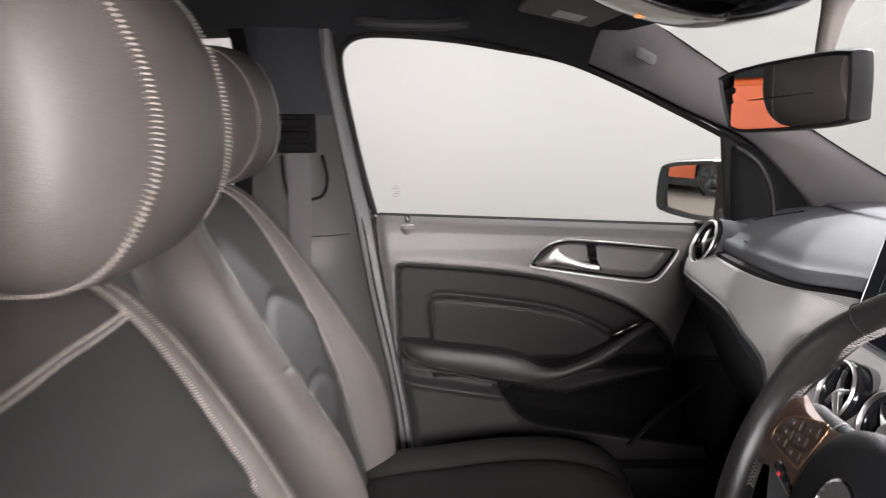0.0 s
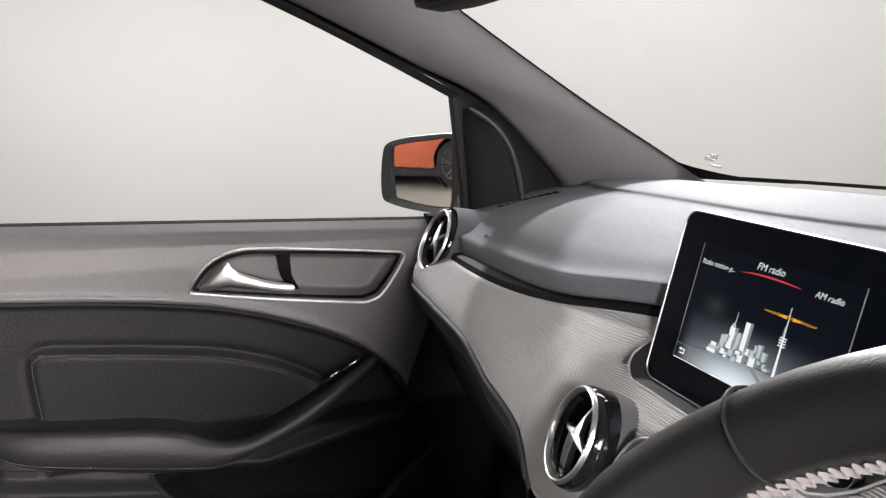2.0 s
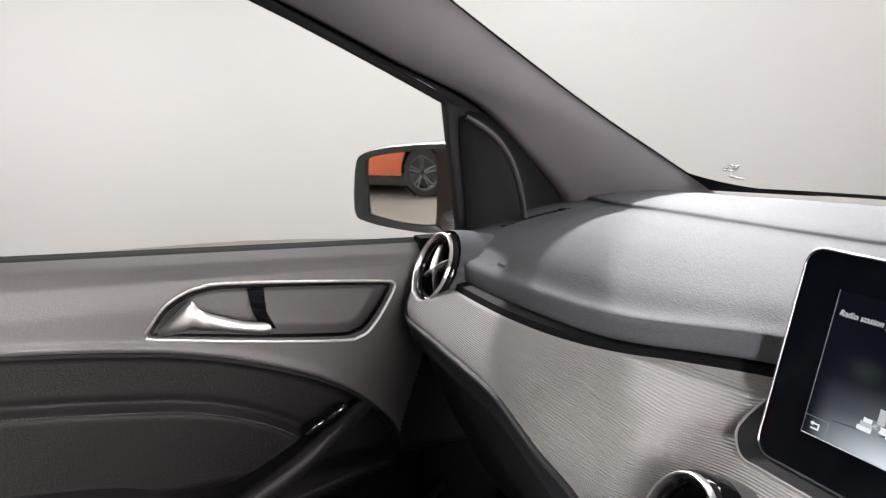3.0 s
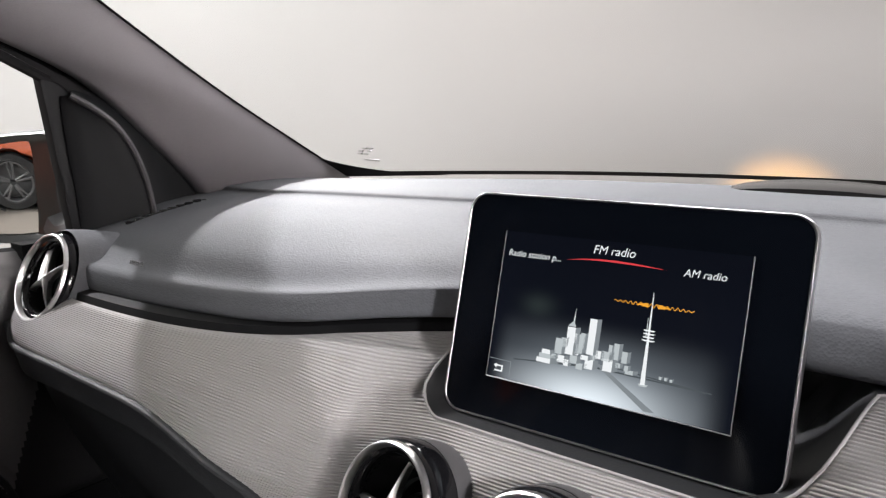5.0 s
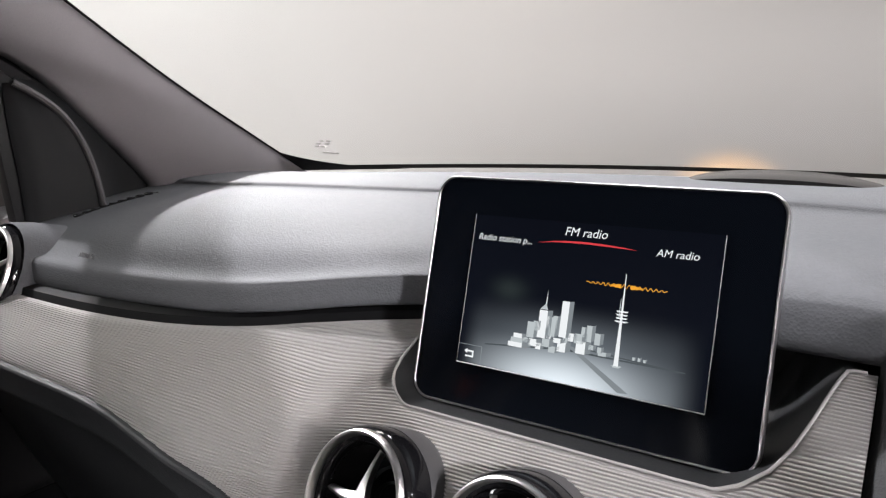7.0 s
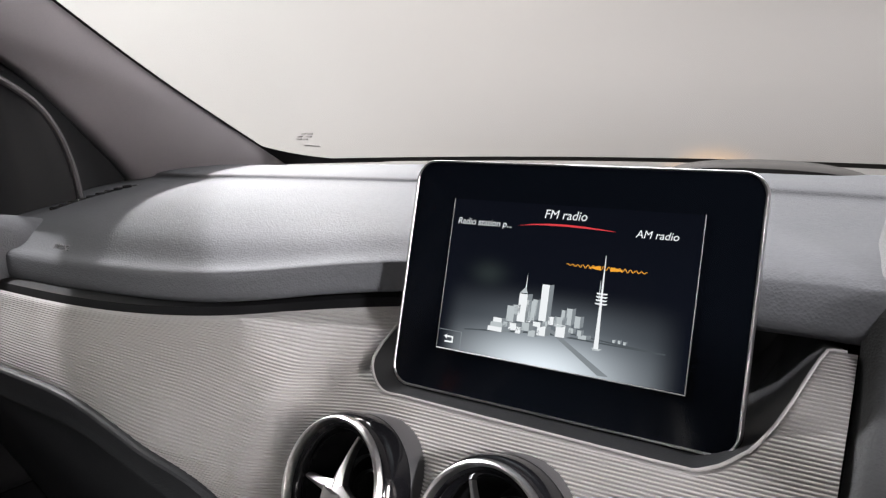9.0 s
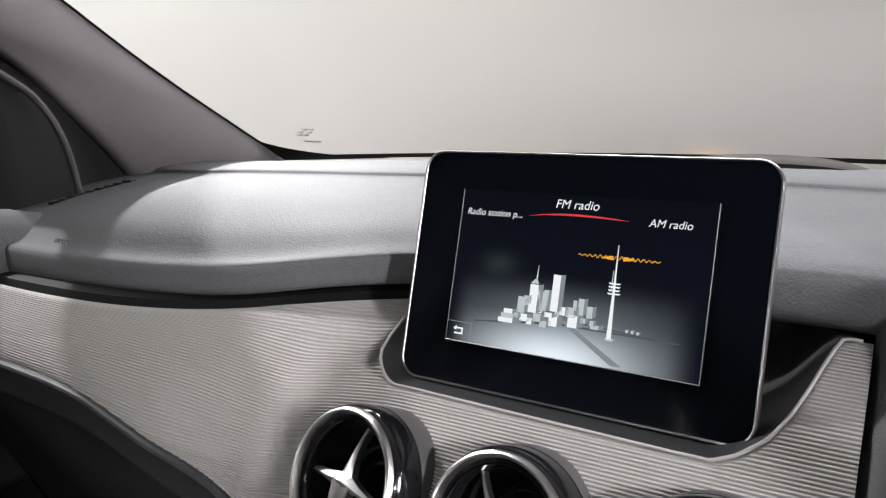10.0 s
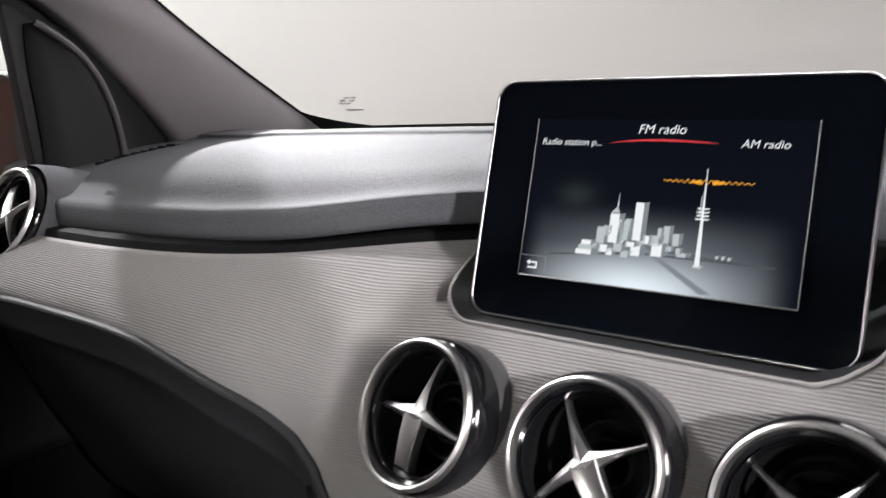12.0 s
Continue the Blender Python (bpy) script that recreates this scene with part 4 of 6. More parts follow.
def facia(ya, yb, ny, pitch=0.0021, depth=0.0021, per=6):
    """The sheet, its rows laid along the ribs."""
    cols = list(np.linspace(ya, yb, ny))
    count = int(0.40 / pitch) * per
    # even spacing along the rounded part, in heights below its upper edge
    hs = np.linspace(0.956, 0.890, 60)
    run = np.concatenate([[0.0], np.cumsum([math.hypot(hs[i + 1] - hs[i], facia_x(0.35, hs[i + 1]) - facia_x(0.35, hs[i])) for i in range(59)])])
    bm = bmesh.new()
    grid = []
    n = Vector((-1, 0, 0.8)).normalized()
    for y in cols:
        zt, zb = cut_top(y), lin(y, BOTTOM)
        z0 = 1.012 - 0.014 * y
        line = []
        for k in range(count):
            raw = z0 - k * pitch / per / 1.35
            q = raw + 0.014 * y
            if y > 0.145 and 0.890 < q < 0.956:
                even = float(np.interp((0.956 - q) / 0.066 * run[-1], run, hs))
                raw += (even - q) * 0.9 * smooth_step(0.145, 0.26, y)
            z = max(zb, min(zt, raw))
            turn = min(1.0, max(0.0, (0.141 - y) / 0.015)) * smooth_step(0.928, 0.942, z) if y > 0.05 else 0.0
            inward = 0.012 * (1 - math.sqrt(max(0.0, 1 - turn * turn)))
            h = depth * abs(math.sin(math.pi * k / per)) ** 0.65 * smooth_step(zb, zb + 0.006, z) * smooth_step(zt, zt - 0.004, z)
            line.append((raw if zb <= raw <= zt else None, bm.verts.new((facia_x(y, z) + inward + n.x * h, y, z + n.z * h))))
        grid.append(line)
    for a, b in zip(grid, grid[1:]):
        for k in range(count - 1):
            if not (a[k][0] is None and a[k + 1][0] is None and b[k][0] is None and b[k + 1][0] is None):
                bm.faces.new((a[k][1], b[k][1], b[k + 1][1], a[k + 1][1]))
    bmesh.ops.delete(bm, geom=[v for v in bm.verts if not v.link_faces], context="VERTS")
    return bm


part("facia", cut_vents(facia(0.145, 0.69, 150)), TRIM, dash, "ribbed silver facia", 180)
part("facia", cut_vents(facia(-0.158, 0.145, 190)), TRIM, dash, "ribbed silver facia", 180)
# black sheet under the lip puts the gap's shadow into its colour
part("shadow_gap", cut_vents(lattice([[(facia_x(y, lip(y) - 0.004) + 0.003, y, lip(y) - 0.007) for y in ygap], [(facia_x(y, lip(y) - 0.004) + 0.005, y, lip(y) + 0.002) for y in ygap], [(lip_x(y) + 0.02, y, lip(y) + 0.008) for y in ygap], [(lip_x(y) + 0.03, y, lip(y) + 0.014) for y in ygap]])), THROAT, dash, "black sheet for the shadow under the pad")
# dark bowl behind the display
bowl = []
ycut = np.concatenate([np.linspace(0.1275, 0.092, 18), np.linspace(0.085, -0.085, 18), np.linspace(-0.09, -0.153, 22)])
rim_pts = [(facia_x(y, cut_top(y)) - 0.001, y, cut_top(y) + 0.001) for y in ycut]
for k, (sc, dx, dz) in enumerate(((1.0, -0.001, 0.0), (0.99, 0.003, 0.0), (0.96, 0.010, 0.0005), (0.92, 0.028, 0.001), (0.88, 0.055, 0.006), (0.86, 0.075, 0.02))):
    bowl.append([(p[0] + dx, -0.014 + (p[1] + 0.014) * sc, p[2] + dz) for p in rim_pts])
part("display_well", lattice(bowl), WELL, dash, "dark scooped well behind the display")
part("display_well", lattice([[(0.690, y, z) for y in np.linspace(-0.15, 0.13, 8)] for z in (0.92, 0.97, 1.0)]), WELL, dash)
part("well_edge", tube([(p[0] - 0.0005, p[1], p[2]) for p in rim_pts], 0.0010, 8), TRIM, dash, "smooth silver edge of the well")

# dark lower dashboard and glove box
lrow = []
for y in np.linspace(0.142, 0.72, 110):
    zb = lin(y, BOTTOM)
    xb = facia_x(y, zb)
    lrow.append([(xb + 0.03, y, zb + 0.004), (xb + 0.002, y, zb + 0.003), (xb - 0.0025, y, zb + 0.001), (xb - 0.003, y, zb - 0.004), (xb + 0.002, y, zb - 0.02), (xb + 0.005, y, zb - 0.033), (xb + 0.012, y, zb - 0.037), (xb + 0.022, y, zb - 0.045), (xb + 0.042, y, zb - 0.10), (xb + 0.08, y, zb - 0.18), (xb + 0.15, y, zb - 0.29), (xb + 0.32, y, zb - 0.36)])
part("lower_panel", lattice([spline(r, 44) for r in lrow]), LOWER_DASH, dash, "black lower dashboard with the glove box")
ylow = np.linspace(0.150, 0.70, 140)
part("facia_edge", tube([(facia_x(y, lin(y, BOTTOM)) - 0.0018, y, lin(y, BOTTOM) - 0.0010) for y in ylow], 0.0036, 10), LOWER_DASH, dash, "smooth black edge below the silver facia")
part("panel_seam", tube(spline([(facia_x(0.17, 0.838) + 0.001, 0.172, 0.832), (facia_x(0.17, 0.838) + 0.010, 0.174, 0.79), (facia_x(0.17, 0.838) + 0.018, 0.176, 0.73)], 12), 0.0016, 6), RUBBER, dash)
# centre stack below the vents
part("centre_stack", box((0.10, 0.31, 0.40), (0.556, 0.0, 0.62), 0.02), PLASTIC, dash, "black centre stack")
part("climate_panel", box((0.02, 0.21, 0.055), (0.500, 0.0, 0.805), 0.006), GLOSS, dash, "black climate control panel")
for k in range(6):
    part("button", box((0.008, 0.024, 0.012), (0.489, 0.085 - 0.034 * k, 0.80), 0.002), PLASTIC, dash)
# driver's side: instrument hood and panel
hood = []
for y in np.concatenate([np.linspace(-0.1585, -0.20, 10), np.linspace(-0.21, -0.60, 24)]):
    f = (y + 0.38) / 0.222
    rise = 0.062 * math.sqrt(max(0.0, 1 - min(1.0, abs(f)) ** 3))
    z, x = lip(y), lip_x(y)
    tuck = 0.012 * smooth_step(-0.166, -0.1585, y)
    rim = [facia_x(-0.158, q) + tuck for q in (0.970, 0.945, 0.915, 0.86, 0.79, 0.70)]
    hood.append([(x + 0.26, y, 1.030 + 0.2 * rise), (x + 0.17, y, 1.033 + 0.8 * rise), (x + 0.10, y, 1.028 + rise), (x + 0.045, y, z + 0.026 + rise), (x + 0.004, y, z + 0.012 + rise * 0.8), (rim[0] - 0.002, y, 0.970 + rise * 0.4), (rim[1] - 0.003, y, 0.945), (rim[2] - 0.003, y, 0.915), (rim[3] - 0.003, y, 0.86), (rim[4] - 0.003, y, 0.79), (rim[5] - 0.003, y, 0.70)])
part("instrument_hood", lattice([spline(r, 40) for r in hood]), HOOD, dash, "grained instrument hood, vinyl darkened for shade", 60)
part("instrument_panel", box((0.02, 0.42, 0.16), (0.635, -0.38, 0.94), 0.01), GLOSS, dash, "dark instrument panel")
part("lower_panel", box((0.10, 0.57, 0.24), (0.60, -0.445, 0.74), 0.03), VINYL_DARK, dash)
# pod at the dashboard's end that carries the outer vent
POD = (0.578, 0.650, 0.957)


def vent_pose(x, y, z, up_deg, yaw, spin=0.0):
    return pose(x, y, z, 0, up_deg, yaw) @ pose(0, 0, 0, spin, 0, 0)


part("vent_pod", revolve([(-0.004, 0.0535), (0.0, 0.056), (0.02, 0.062), (0.06, 0.070), (0.12, 0.072), (0.16, 0.05)], 48, vent_pose(POD[0], POD[1], POD[2], 24, 0)), VINYL, dash, "grey vinyl pod round the outer vent")
# demister slots
for k in range(9):
    part("demister_slat", box((0.012, 0.004, 0.004), (0.685 + 0.012 * k, 0.672 + 0.003 * math.sin(k * 0.4), 1.004 + 0.0022 * k), 0.0015), GLOSS, dash)
part("demister_frame", tube([(0.735 + 0.062 * math.cos(a), 0.672 + 0.014 * math.sin(a), 1.009 + 0.012 * math.cos(a)) for a in np.linspace(0, 2 * math.pi, 30, endpoint=False)], 0.0022, 6, closed=True), PLASTIC, dash)
# raised word on the pad
letters("AIRBAG", 0.0072, frame_of((0.598, 0.511, 0.9862), (0.02, -1, 0), (0.35, 0, 0.9)), SEAL, dash, "lettering", 0.0, 0.0004)
# centre speaker cover near the glass
sp = []
for y in np.linspace(0.072, -0.128, 30):
    f = math.sqrt(max(0.0, 1 - ((y + 0.028) / 0.101) ** 2))
    sp.append([(1.06 - 0.03 * f, y, 1.040), (1.062 - 0.024 * f, y, 1.041 + 0.012 * f), (1.08, y, 1.043 + 0.017 * f), (1.11, y, 1.043 + 0.012 * f), (1.13, y, 1.040)])
part("speaker_cover", lattice(sp), GLOSS, dash, "glossy dark speaker cover")

# ---------------------------------------------------------------- round vents


def make_vent(name_label, r):
    v = thing("air_vent", (0, 0, 0), name_label, "air vent", "round dashboard vents")
    k = r / 0.045
    part("barrel", revolve([(0.07, 0.0400 * k), (0.05, 0.0465 * k), (0.026, 0.0472 * k), (0.012, 0.0474 * k), (0.006, 0.0470 * k), (0.0025, 0.0458 * k), (0.001, 0.0446 * k)], 56), GLOSS, v, "glossy black barrel")
    part("sleeve", revolve([(0.0215, 0.0468 * k), (0.021, 0.0476 * k), (0.0225, 0.0484 * k), (0.06, 0.0492 * k)], 56), PLASTIC_GREY, v, "grey sleeve behind the barrel")
    part("ring", revolve([(0.004, 0.0446 * k), (0.0, 0.0443 * k), (-0.0022, 0.0436 * k), (-0.0030, 0.0424 * k), (-0.0024, 0.0411 * k), (0.0, 0.0403 * k), (0.004, 0.0400 * k)], 56), VENT_SILVER, v, "satin silver ring")
    part("inner_ring", revolve([(0.003, 0.0401 * k), (0.004, 0.0378 * k), (0.0025, 0.0365 * k), (0.005, 0.0352 * k), (0.010, 0.0345 * k)], 48), GLOSS, v, "black inner ring")
    part("throat", revolve([(0.008, 0.0347 * k), (0.03, 0.0330 * k), (0.05, 0.0300 * k), (0.052, 0.0005)], 40), THROAT, v)
    for rr in (0.024, 0.014):
        part("throat_ring", revolve([(0.034, rr * k), (0.030, (rr - 0.001) * k), (0.034, (rr - 0.002) * k)], 40), PLASTIC, v)
    arms = []
    for g, root, tip, reach, flat_top in ((107, 0.0060, 0.0010, 0.0345, 0), (206, 0.0062, 0.0020, 0.0340, 0), (12, 0.0060, 0.0010, 0.0345, 0), (286, 0.0082, 0.0064, 0.0335, 1)):
        a = radians(g)
        out, side = Vector((0, -math.cos(a), math.sin(a))), Vector((0, math.sin(a), math.cos(a)))
        rows = []
        for f in np.linspace(0.0, 1.0, 16):
            half = tip + (root - tip) * (1 - f) ** 2.2
            x = 0.0012 + 0.0065 * f ** 1.8
            if flat_top:
                sec = ((-1, 0.007), (-1, 0.0008), (-0.92, 0.0), (-0.80, 0.0003), (-0.55, 0.0012), (0, 0.0016), (0.55, 0.0012), (0.80, 0.0003), (0.92, 0.0), (1, 0.0008), (1, 0.007))
            else:
                d = 0.0008 + half * 0.55
                sec = ((-1, d + 0.005), (-1, d), (-0.6, d * 0.55), (-0.22, d * 0.12), (0, 0.0), (0.22, d * 0.12), (0.6, d * 0.55), (1, d), (1, d + 0.005))
            rows.append([(out * (reach * f) + side * (half * v) + Vector((x + w, 0, 0))) * k for v, w in sec])
        arms.append(lattice(rows, caps=True))
    part("star", join(arms), VENT_SILVER, v, "four-armed satin silver star", 28)
    part("hub", revolve([(0.009, 0.0058 * k), (0.0050, 0.0052 * k), (0.0032, 0.0040 * k), (0.0021, 0.0026 * k), (0.0017, 0.0004)], 24), VENT_SILVER, v, "satin centre cap")
    return v


v3 = make_vent("round black air vent with a satin silver ring and star", 0.0435)
v3.matrix_basis = vent_pose(0.514, -0.0015, 0.891, 22, -7, -19)
copy_thing(v3, vent_pose(0.512, 0.099, 0.894, 24, -12, 22))
copy_thing(v3, vent_pose(0.514, -0.105, 0.8915, 22, -3, -42))
v1 = make_vent("round black air vent with a silver star at the dashboard end", 0.0515)
v1.matrix_basis = vent_pose(0.565, 0.653, 0.959, 24, 0, 168)

# ---------------------------------------------------------------- display
disp = thing("display", (0.60, 0.0, 0.93), "black glass-fronted display with a silver rim, lit radio menu", "display")
DF = frame_of((0.590, 0.0, 0.940), (0, -1, 0), (0.036, 0, 0.1395))   # u to the driver's side, v up, w towards the seats
W, H, UC, VC = 0.2215, 0.1510, 0.0008, 0.0695
out = rounded(W, H, 0.0135, 8, UC, VC)


def at(pts, w):
    return [tuple(DF @ Vector((u, v, w))) for u, v in pts]


def inset(d):
    return rounded(W - 2 * d, H - 2 * d, max(0.002, 0.0135 - d), 8, UC, VC)


part("back_shell", lattice([at(inset(0.05), -0.0155), at(inset(0.012), -0.0125), at(inset(0.002), -0.0095), at(out, -0.006)], close_v=True, caps=True), PLASTIC, disp, "dark back shell")
part("rim", lattice([at(out, -0.006), at(rounded(W + 0.0008, H + 0.0008, 0.0139, 8, UC, VC), -0.003), at(out, 0.0004), at(inset(0.0005), 0.0011), at(inset(0.0013), 0.0011), at(inset(0.0018), 0.0)], close_v=True), RIM_METAL, disp, "thin satin silver rim")
part("front_glass", lattice([at(inset(0.0016), 0.0004), at(inset(0.03), 0.0006), at(inset(0.065), 0.0006)], close_v=True, caps=True), mat("display_glass", (0.0022, 0.0030, 0.0048), 0.08, var=0.02, spec=0.14, rough_var=0.02), disp, "glossy black front glass")
SU0, SU1, SV0, SV1 = -0.0775, 0.0815, 0.0225, 0.1200


def uv(a, b):
    return SU0 + (SU1 - SU0) * a, SV0 + (SV1 - SV0) * b


def flat(name, pts, material, layer, label=""):
    bm = bmesh.new()
    bm.faces.new([bm.verts.new(tuple(DF @ Vector((*uv(a, b), 0.0008 + 0.00018 * layer)))) for a, b in pts])
    return part(name, bm, material, screen, label)


# the lit picture: dark blue-black, with a pale pool of light on the ground of a model city
sm = bpy.data.materials.new("lit_screen")
sm.use_nodes = True
n, l = sm.node_tree.nodes, sm.node_tree.links
b = n["Principled BSDF"]
b.inputs["Base Color"].default_value = (0.001, 0.001, 0.0015, 1)
b.inputs["Roughness"].default_value = 0.12
b.inputs["Specular IOR Level"].default_value = 0.12
att = n.new("ShaderNodeAttribute")
att.attribute_name = "picture"
l.new(att.outputs["Color"], b.inputs["Emission Color"])
b.inputs["Emission Strength"].default_value = 1.0


def picture(a, b):
    """Colour of the menu's backdrop at a across, b up."""
    base = np.array((0.004, 0.0055, 0.010)) * (1.1 - 0.4 * b)
    d = ((a - 0.50) / 0.50) ** 2
    pool = math.exp(-d * 1.6) * (smooth_step(0.47, 0.10, b) * 0.75 + 0.25 * smooth_step(0.52, 0.3, b))
    near = math.exp(-((a - 0.46) / 0.32) ** 2 * 1.3) * smooth_step(0.27, -0.04, b)
    haze = 0.03 * math.exp(-((a - 0.20) / 0.07) ** 2 - ((b - 0.53) / 0.07) ** 2)
    edge = smooth_step(0.0, 0.10, a) * smooth_step(1.0, 0.86, a)
    col = base + edge * (pool * np.array((0.175, 0.200, 0.222)) + near * np.array((0.70, 0.76, 0.80))) + haze * np.array((0.6, 0.8, 0.7))
    return col


na, nb = 56, 40
rows = [[tuple(DF @ Vector((*uv(a, bb), 0.0008))) for a in np.linspace(0, 1, na)] for bb in np.linspace(0, 1, nb)]
me = to_mesh("screen", lattice(rows), sm)
ca = me.color_attributes.new("picture", "FLOAT_COLOR", "POINT")
k = 0
for bb in np.linspace(0, 1, nb):
    for a in np.linspace(0, 1, na):
        ca.data[k].color = (*[float(c) for c in picture(a, bb)], 1)
        k += 1
screen = new("screen", me)
screen.parent = disp
screen.matrix_parent_inverse = Matrix.Translation(-disp.location)
tagged(screen, "lit screen with a radio menu and model city")
WHITE = glow("screen_white", (0.9, 0.93, 0.95), 0.95)
PALE = glow("screen_pale", (0.55, 0.60, 0.62), 0.9)
MID = glow("screen_mid", (0.24, 0.27, 0.29), 0.9)
DIM = glow("screen_dim", (0.08, 0.095, 0.105), 0.9)
RED = glow("screen_red", (0.75, 0.05, 0.06), 0.9)
AMBER = glow("screen_amber", (0.95, 0.42, 0.03), 0.9)


def words(text, a, b, size, material=WHITE):
    u, v = uv(a, b)
    letters(text, size, DF @ Matrix.Translation((u, v, 0.0022)), material, screen, "menu_word", 0.18)


words("FM radio", 0.494, 0.937, 0.0076)
words("Radio station p...", 0.153, 0.853, 0.0058)
words("AM radio", 0.845, 0.861, 0.0063)
arc = [(0.297, 0.853), (0.36, 0.871), (0.43, 0.881), (0.50, 0.884), (0.58, 0.880), (0.65, 0.872), (0.70, 0.863)]
top = [(a, b + 0.005) for a, b in arc]
flat("menu_arc", arc + [(a, b - 0.013 * math.sin(math.pi * (i + 0.001) / 6)) for i, (a, b) in reversed(list(enumerate(arc)))][1:-1], RED, 2, "red underline")
# streets
flat("street", [(0.12, 0.155), (0.47, 0.215), (0.92, 0.205), (0.92, 0.198), (0.47, 0.203), (0.12, 0.146)], DIM, 1)
flat("street", [(0.475, 0.235), (0.500, 0.235), (0.73, 0.02), (0.69, 0.015)], MID, 2)
flat("street", [(0.50, 0.235), (0.51, 0.24), (0.90, 0.205), (0.90, 0.195)], DIM, 2)


def block(a, b, w, h, tone=0):
    flat("building", [(a, b), (a + w * 0.62, b), (a + w * 0.62, b + h), (a, b + h)], (WHITE, PALE)[tone], 3)
    flat("building", [(a + w * 0.62, b), (a + w, b + 0.012), (a + w, b + h + 0.006), (a + w * 0.62, b + h)], MID, 3)


for a, b, w, h, tone in ((0.345, 0.26, 0.055, 0.175, 0), (0.39, 0.28, 0.045, 0.12, 1), (0.435, 0.285, 0.048, 0.225, 0), (0.30, 0.25, 0.05, 0.10, 1), (0.545, 0.285, 0.035, 0.10, 1), (0.58, 0.275, 0.035, 0.07, 1), (0.225, 0.175, 0.10, 0.03, 0), (0.235, 0.205, 0.085, 0.03, 1), (0.245, 0.235, 0.06, 0.028, 0), (0.315, 0.20, 0.05, 0.045, 0), (0.37, 0.21, 0.05, 0.05, 1), (0.345, 0.185, 0.035, 0.04, 0), (0.40, 0.18, 0.045, 0.04, 1), (0.435, 0.195, 0.055, 0.06, 0), (0.51, 0.205, 0.06, 0.075, 0), (0.50, 0.265, 0.05, 0.06, 1), (0.60, 0.215, 0.05, 0.025, 1), (0.595, 0.23, 0.025, 0.035, 1), (0.415, 0.245, 0.05, 0.03, 0), (0.325, 0.30, 0.03, 0.06, 1), (0.375, 0.33, 0.022, 0.07, 0), (0.405, 0.31, 0.03, 0.10, 1), (0.475, 0.27, 0.035, 0.05, 0), (0.525, 0.31, 0.022, 0.06, 1), (0.455, 0.255, 0.03, 0.035, 1), (0.29, 0.215, 0.03, 0.03, 1), (0.385, 0.265, 0.03, 0.03, 0), (0.56, 0.24, 0.03, 0.03, 1), (0.73, 0.225, 0.014, 0.018, 1), (0.75, 0.224, 0.014, 0.02, 1), (0.77, 0.222, 0.014, 0.018, 1)):
    block(a, b - 0.005, w, h, tone)
flat("building", [(0.345, 0.435), (0.379, 0.435), (0.368, 0.475)], PALE, 3)
flat("building", [(0.366, 0.47), (0.371, 0.47), (0.3695, 0.56)], WHITE, 3)
flat("tower", [(0.664, 0.168), (0.682, 0.168), (0.676, 0.44), (0.671, 0.72), (0.6685, 0.72), (0.667, 0.44)], WHITE, 5)
flat("tower", [(0.655, 0.172), (0.695, 0.172), (0.685, 0.158), (0.662, 0.158)], PALE, 4)
for k in range(4):
    flat("tower", [(0.650 - 0.004 * (k == 0), 0.437 + 0.02 * k), (0.695 + 0.004 * (k == 0), 0.437 + 0.02 * k), (0.690, 0.428 + 0.02 * k), (0.654, 0.428 + 0.02 * k)], WHITE, 6)
flat("tower", [(0.660, 0.45), (0.664, 0.45), (0.663, 0.57), (0.661, 0.57)], PALE, 5)
wave = [(0.522 + 0.304 * i / 120, 0.643 + 0.012 * math.sin(i * 0.8) * (0.35 + 0.65 * math.sin(math.pi * i / 120))) for i in range(121)]
flat_pts = [tuple(DF @ Vector((*uv(a, b), 0.0020))) for a, b in wave]
part("radio_wave", tube(flat_pts, 0.00022, 5, up=(1, 0, 0)), AMBER, screen, "amber wave")
flat("radio_wave", [(0.615, 0.645), (0.655, 0.655), (0.655, 0.628), (0.615, 0.638)], AMBER, 4)
flat("radio_wave", [(0.735, 0.645), (0.692, 0.655), (0.692, 0.628), (0.735, 0.638)], AMBER, 4)
# back key
flat("key_outline", [(0.002, 0.128), (0.112, 0.128), (0.112, 0.124), (0.002, 0.124)], MID, 2)
flat("key_outline", [(0.108, 0.128), (0.112, 0.128), (0.112, 0.01), (0.108, 0.01)], MID, 2)
flat("key_arrow", [(0.030, 0.083), (0.045, 0.10), (0.045, 0.090), (0.075, 0.090), (0.075, 0.045), (0.036, 0.045), (0.036, 0.056), (0.068, 0.056), (0.068, 0.079), (0.045, 0.079), (0.045, 0.066)], WHITE, 2)
# bevel lines of the screen window
for pts in ([(0.0, 0.0), (0.0, 1.0)], [(1.0, 0.0), (1.0, 1.0)], [(0.0, 0.0), (1.0, 0.0)]):
    part("screen_edge", tube([tuple(DF @ Vector((*uv(*p), 0.0010))) for p in pts], 0.00035, 5, up=(1, 0.3, 0.2)), SATIN if pts[0] != pts[1] and pts[1][1] == 0.0 else SEAL, disp, "fine bevelled screen edge")

# ---------------------------------------------------------------- steering wheel
wheel = thing("steering_wheel", (0.343, -0.37, 0.943), "black leather steering wheel with silver-edged button pads", "steering wheel")
WM = pose(0.343, -0.37, 0.943, 0, 26, 0)      # local: y to the passenger's side, z up the wheel, -x to the driver


def onwheel(pts):
    return [tuple(WM @ Vector(p)) for p in pts]


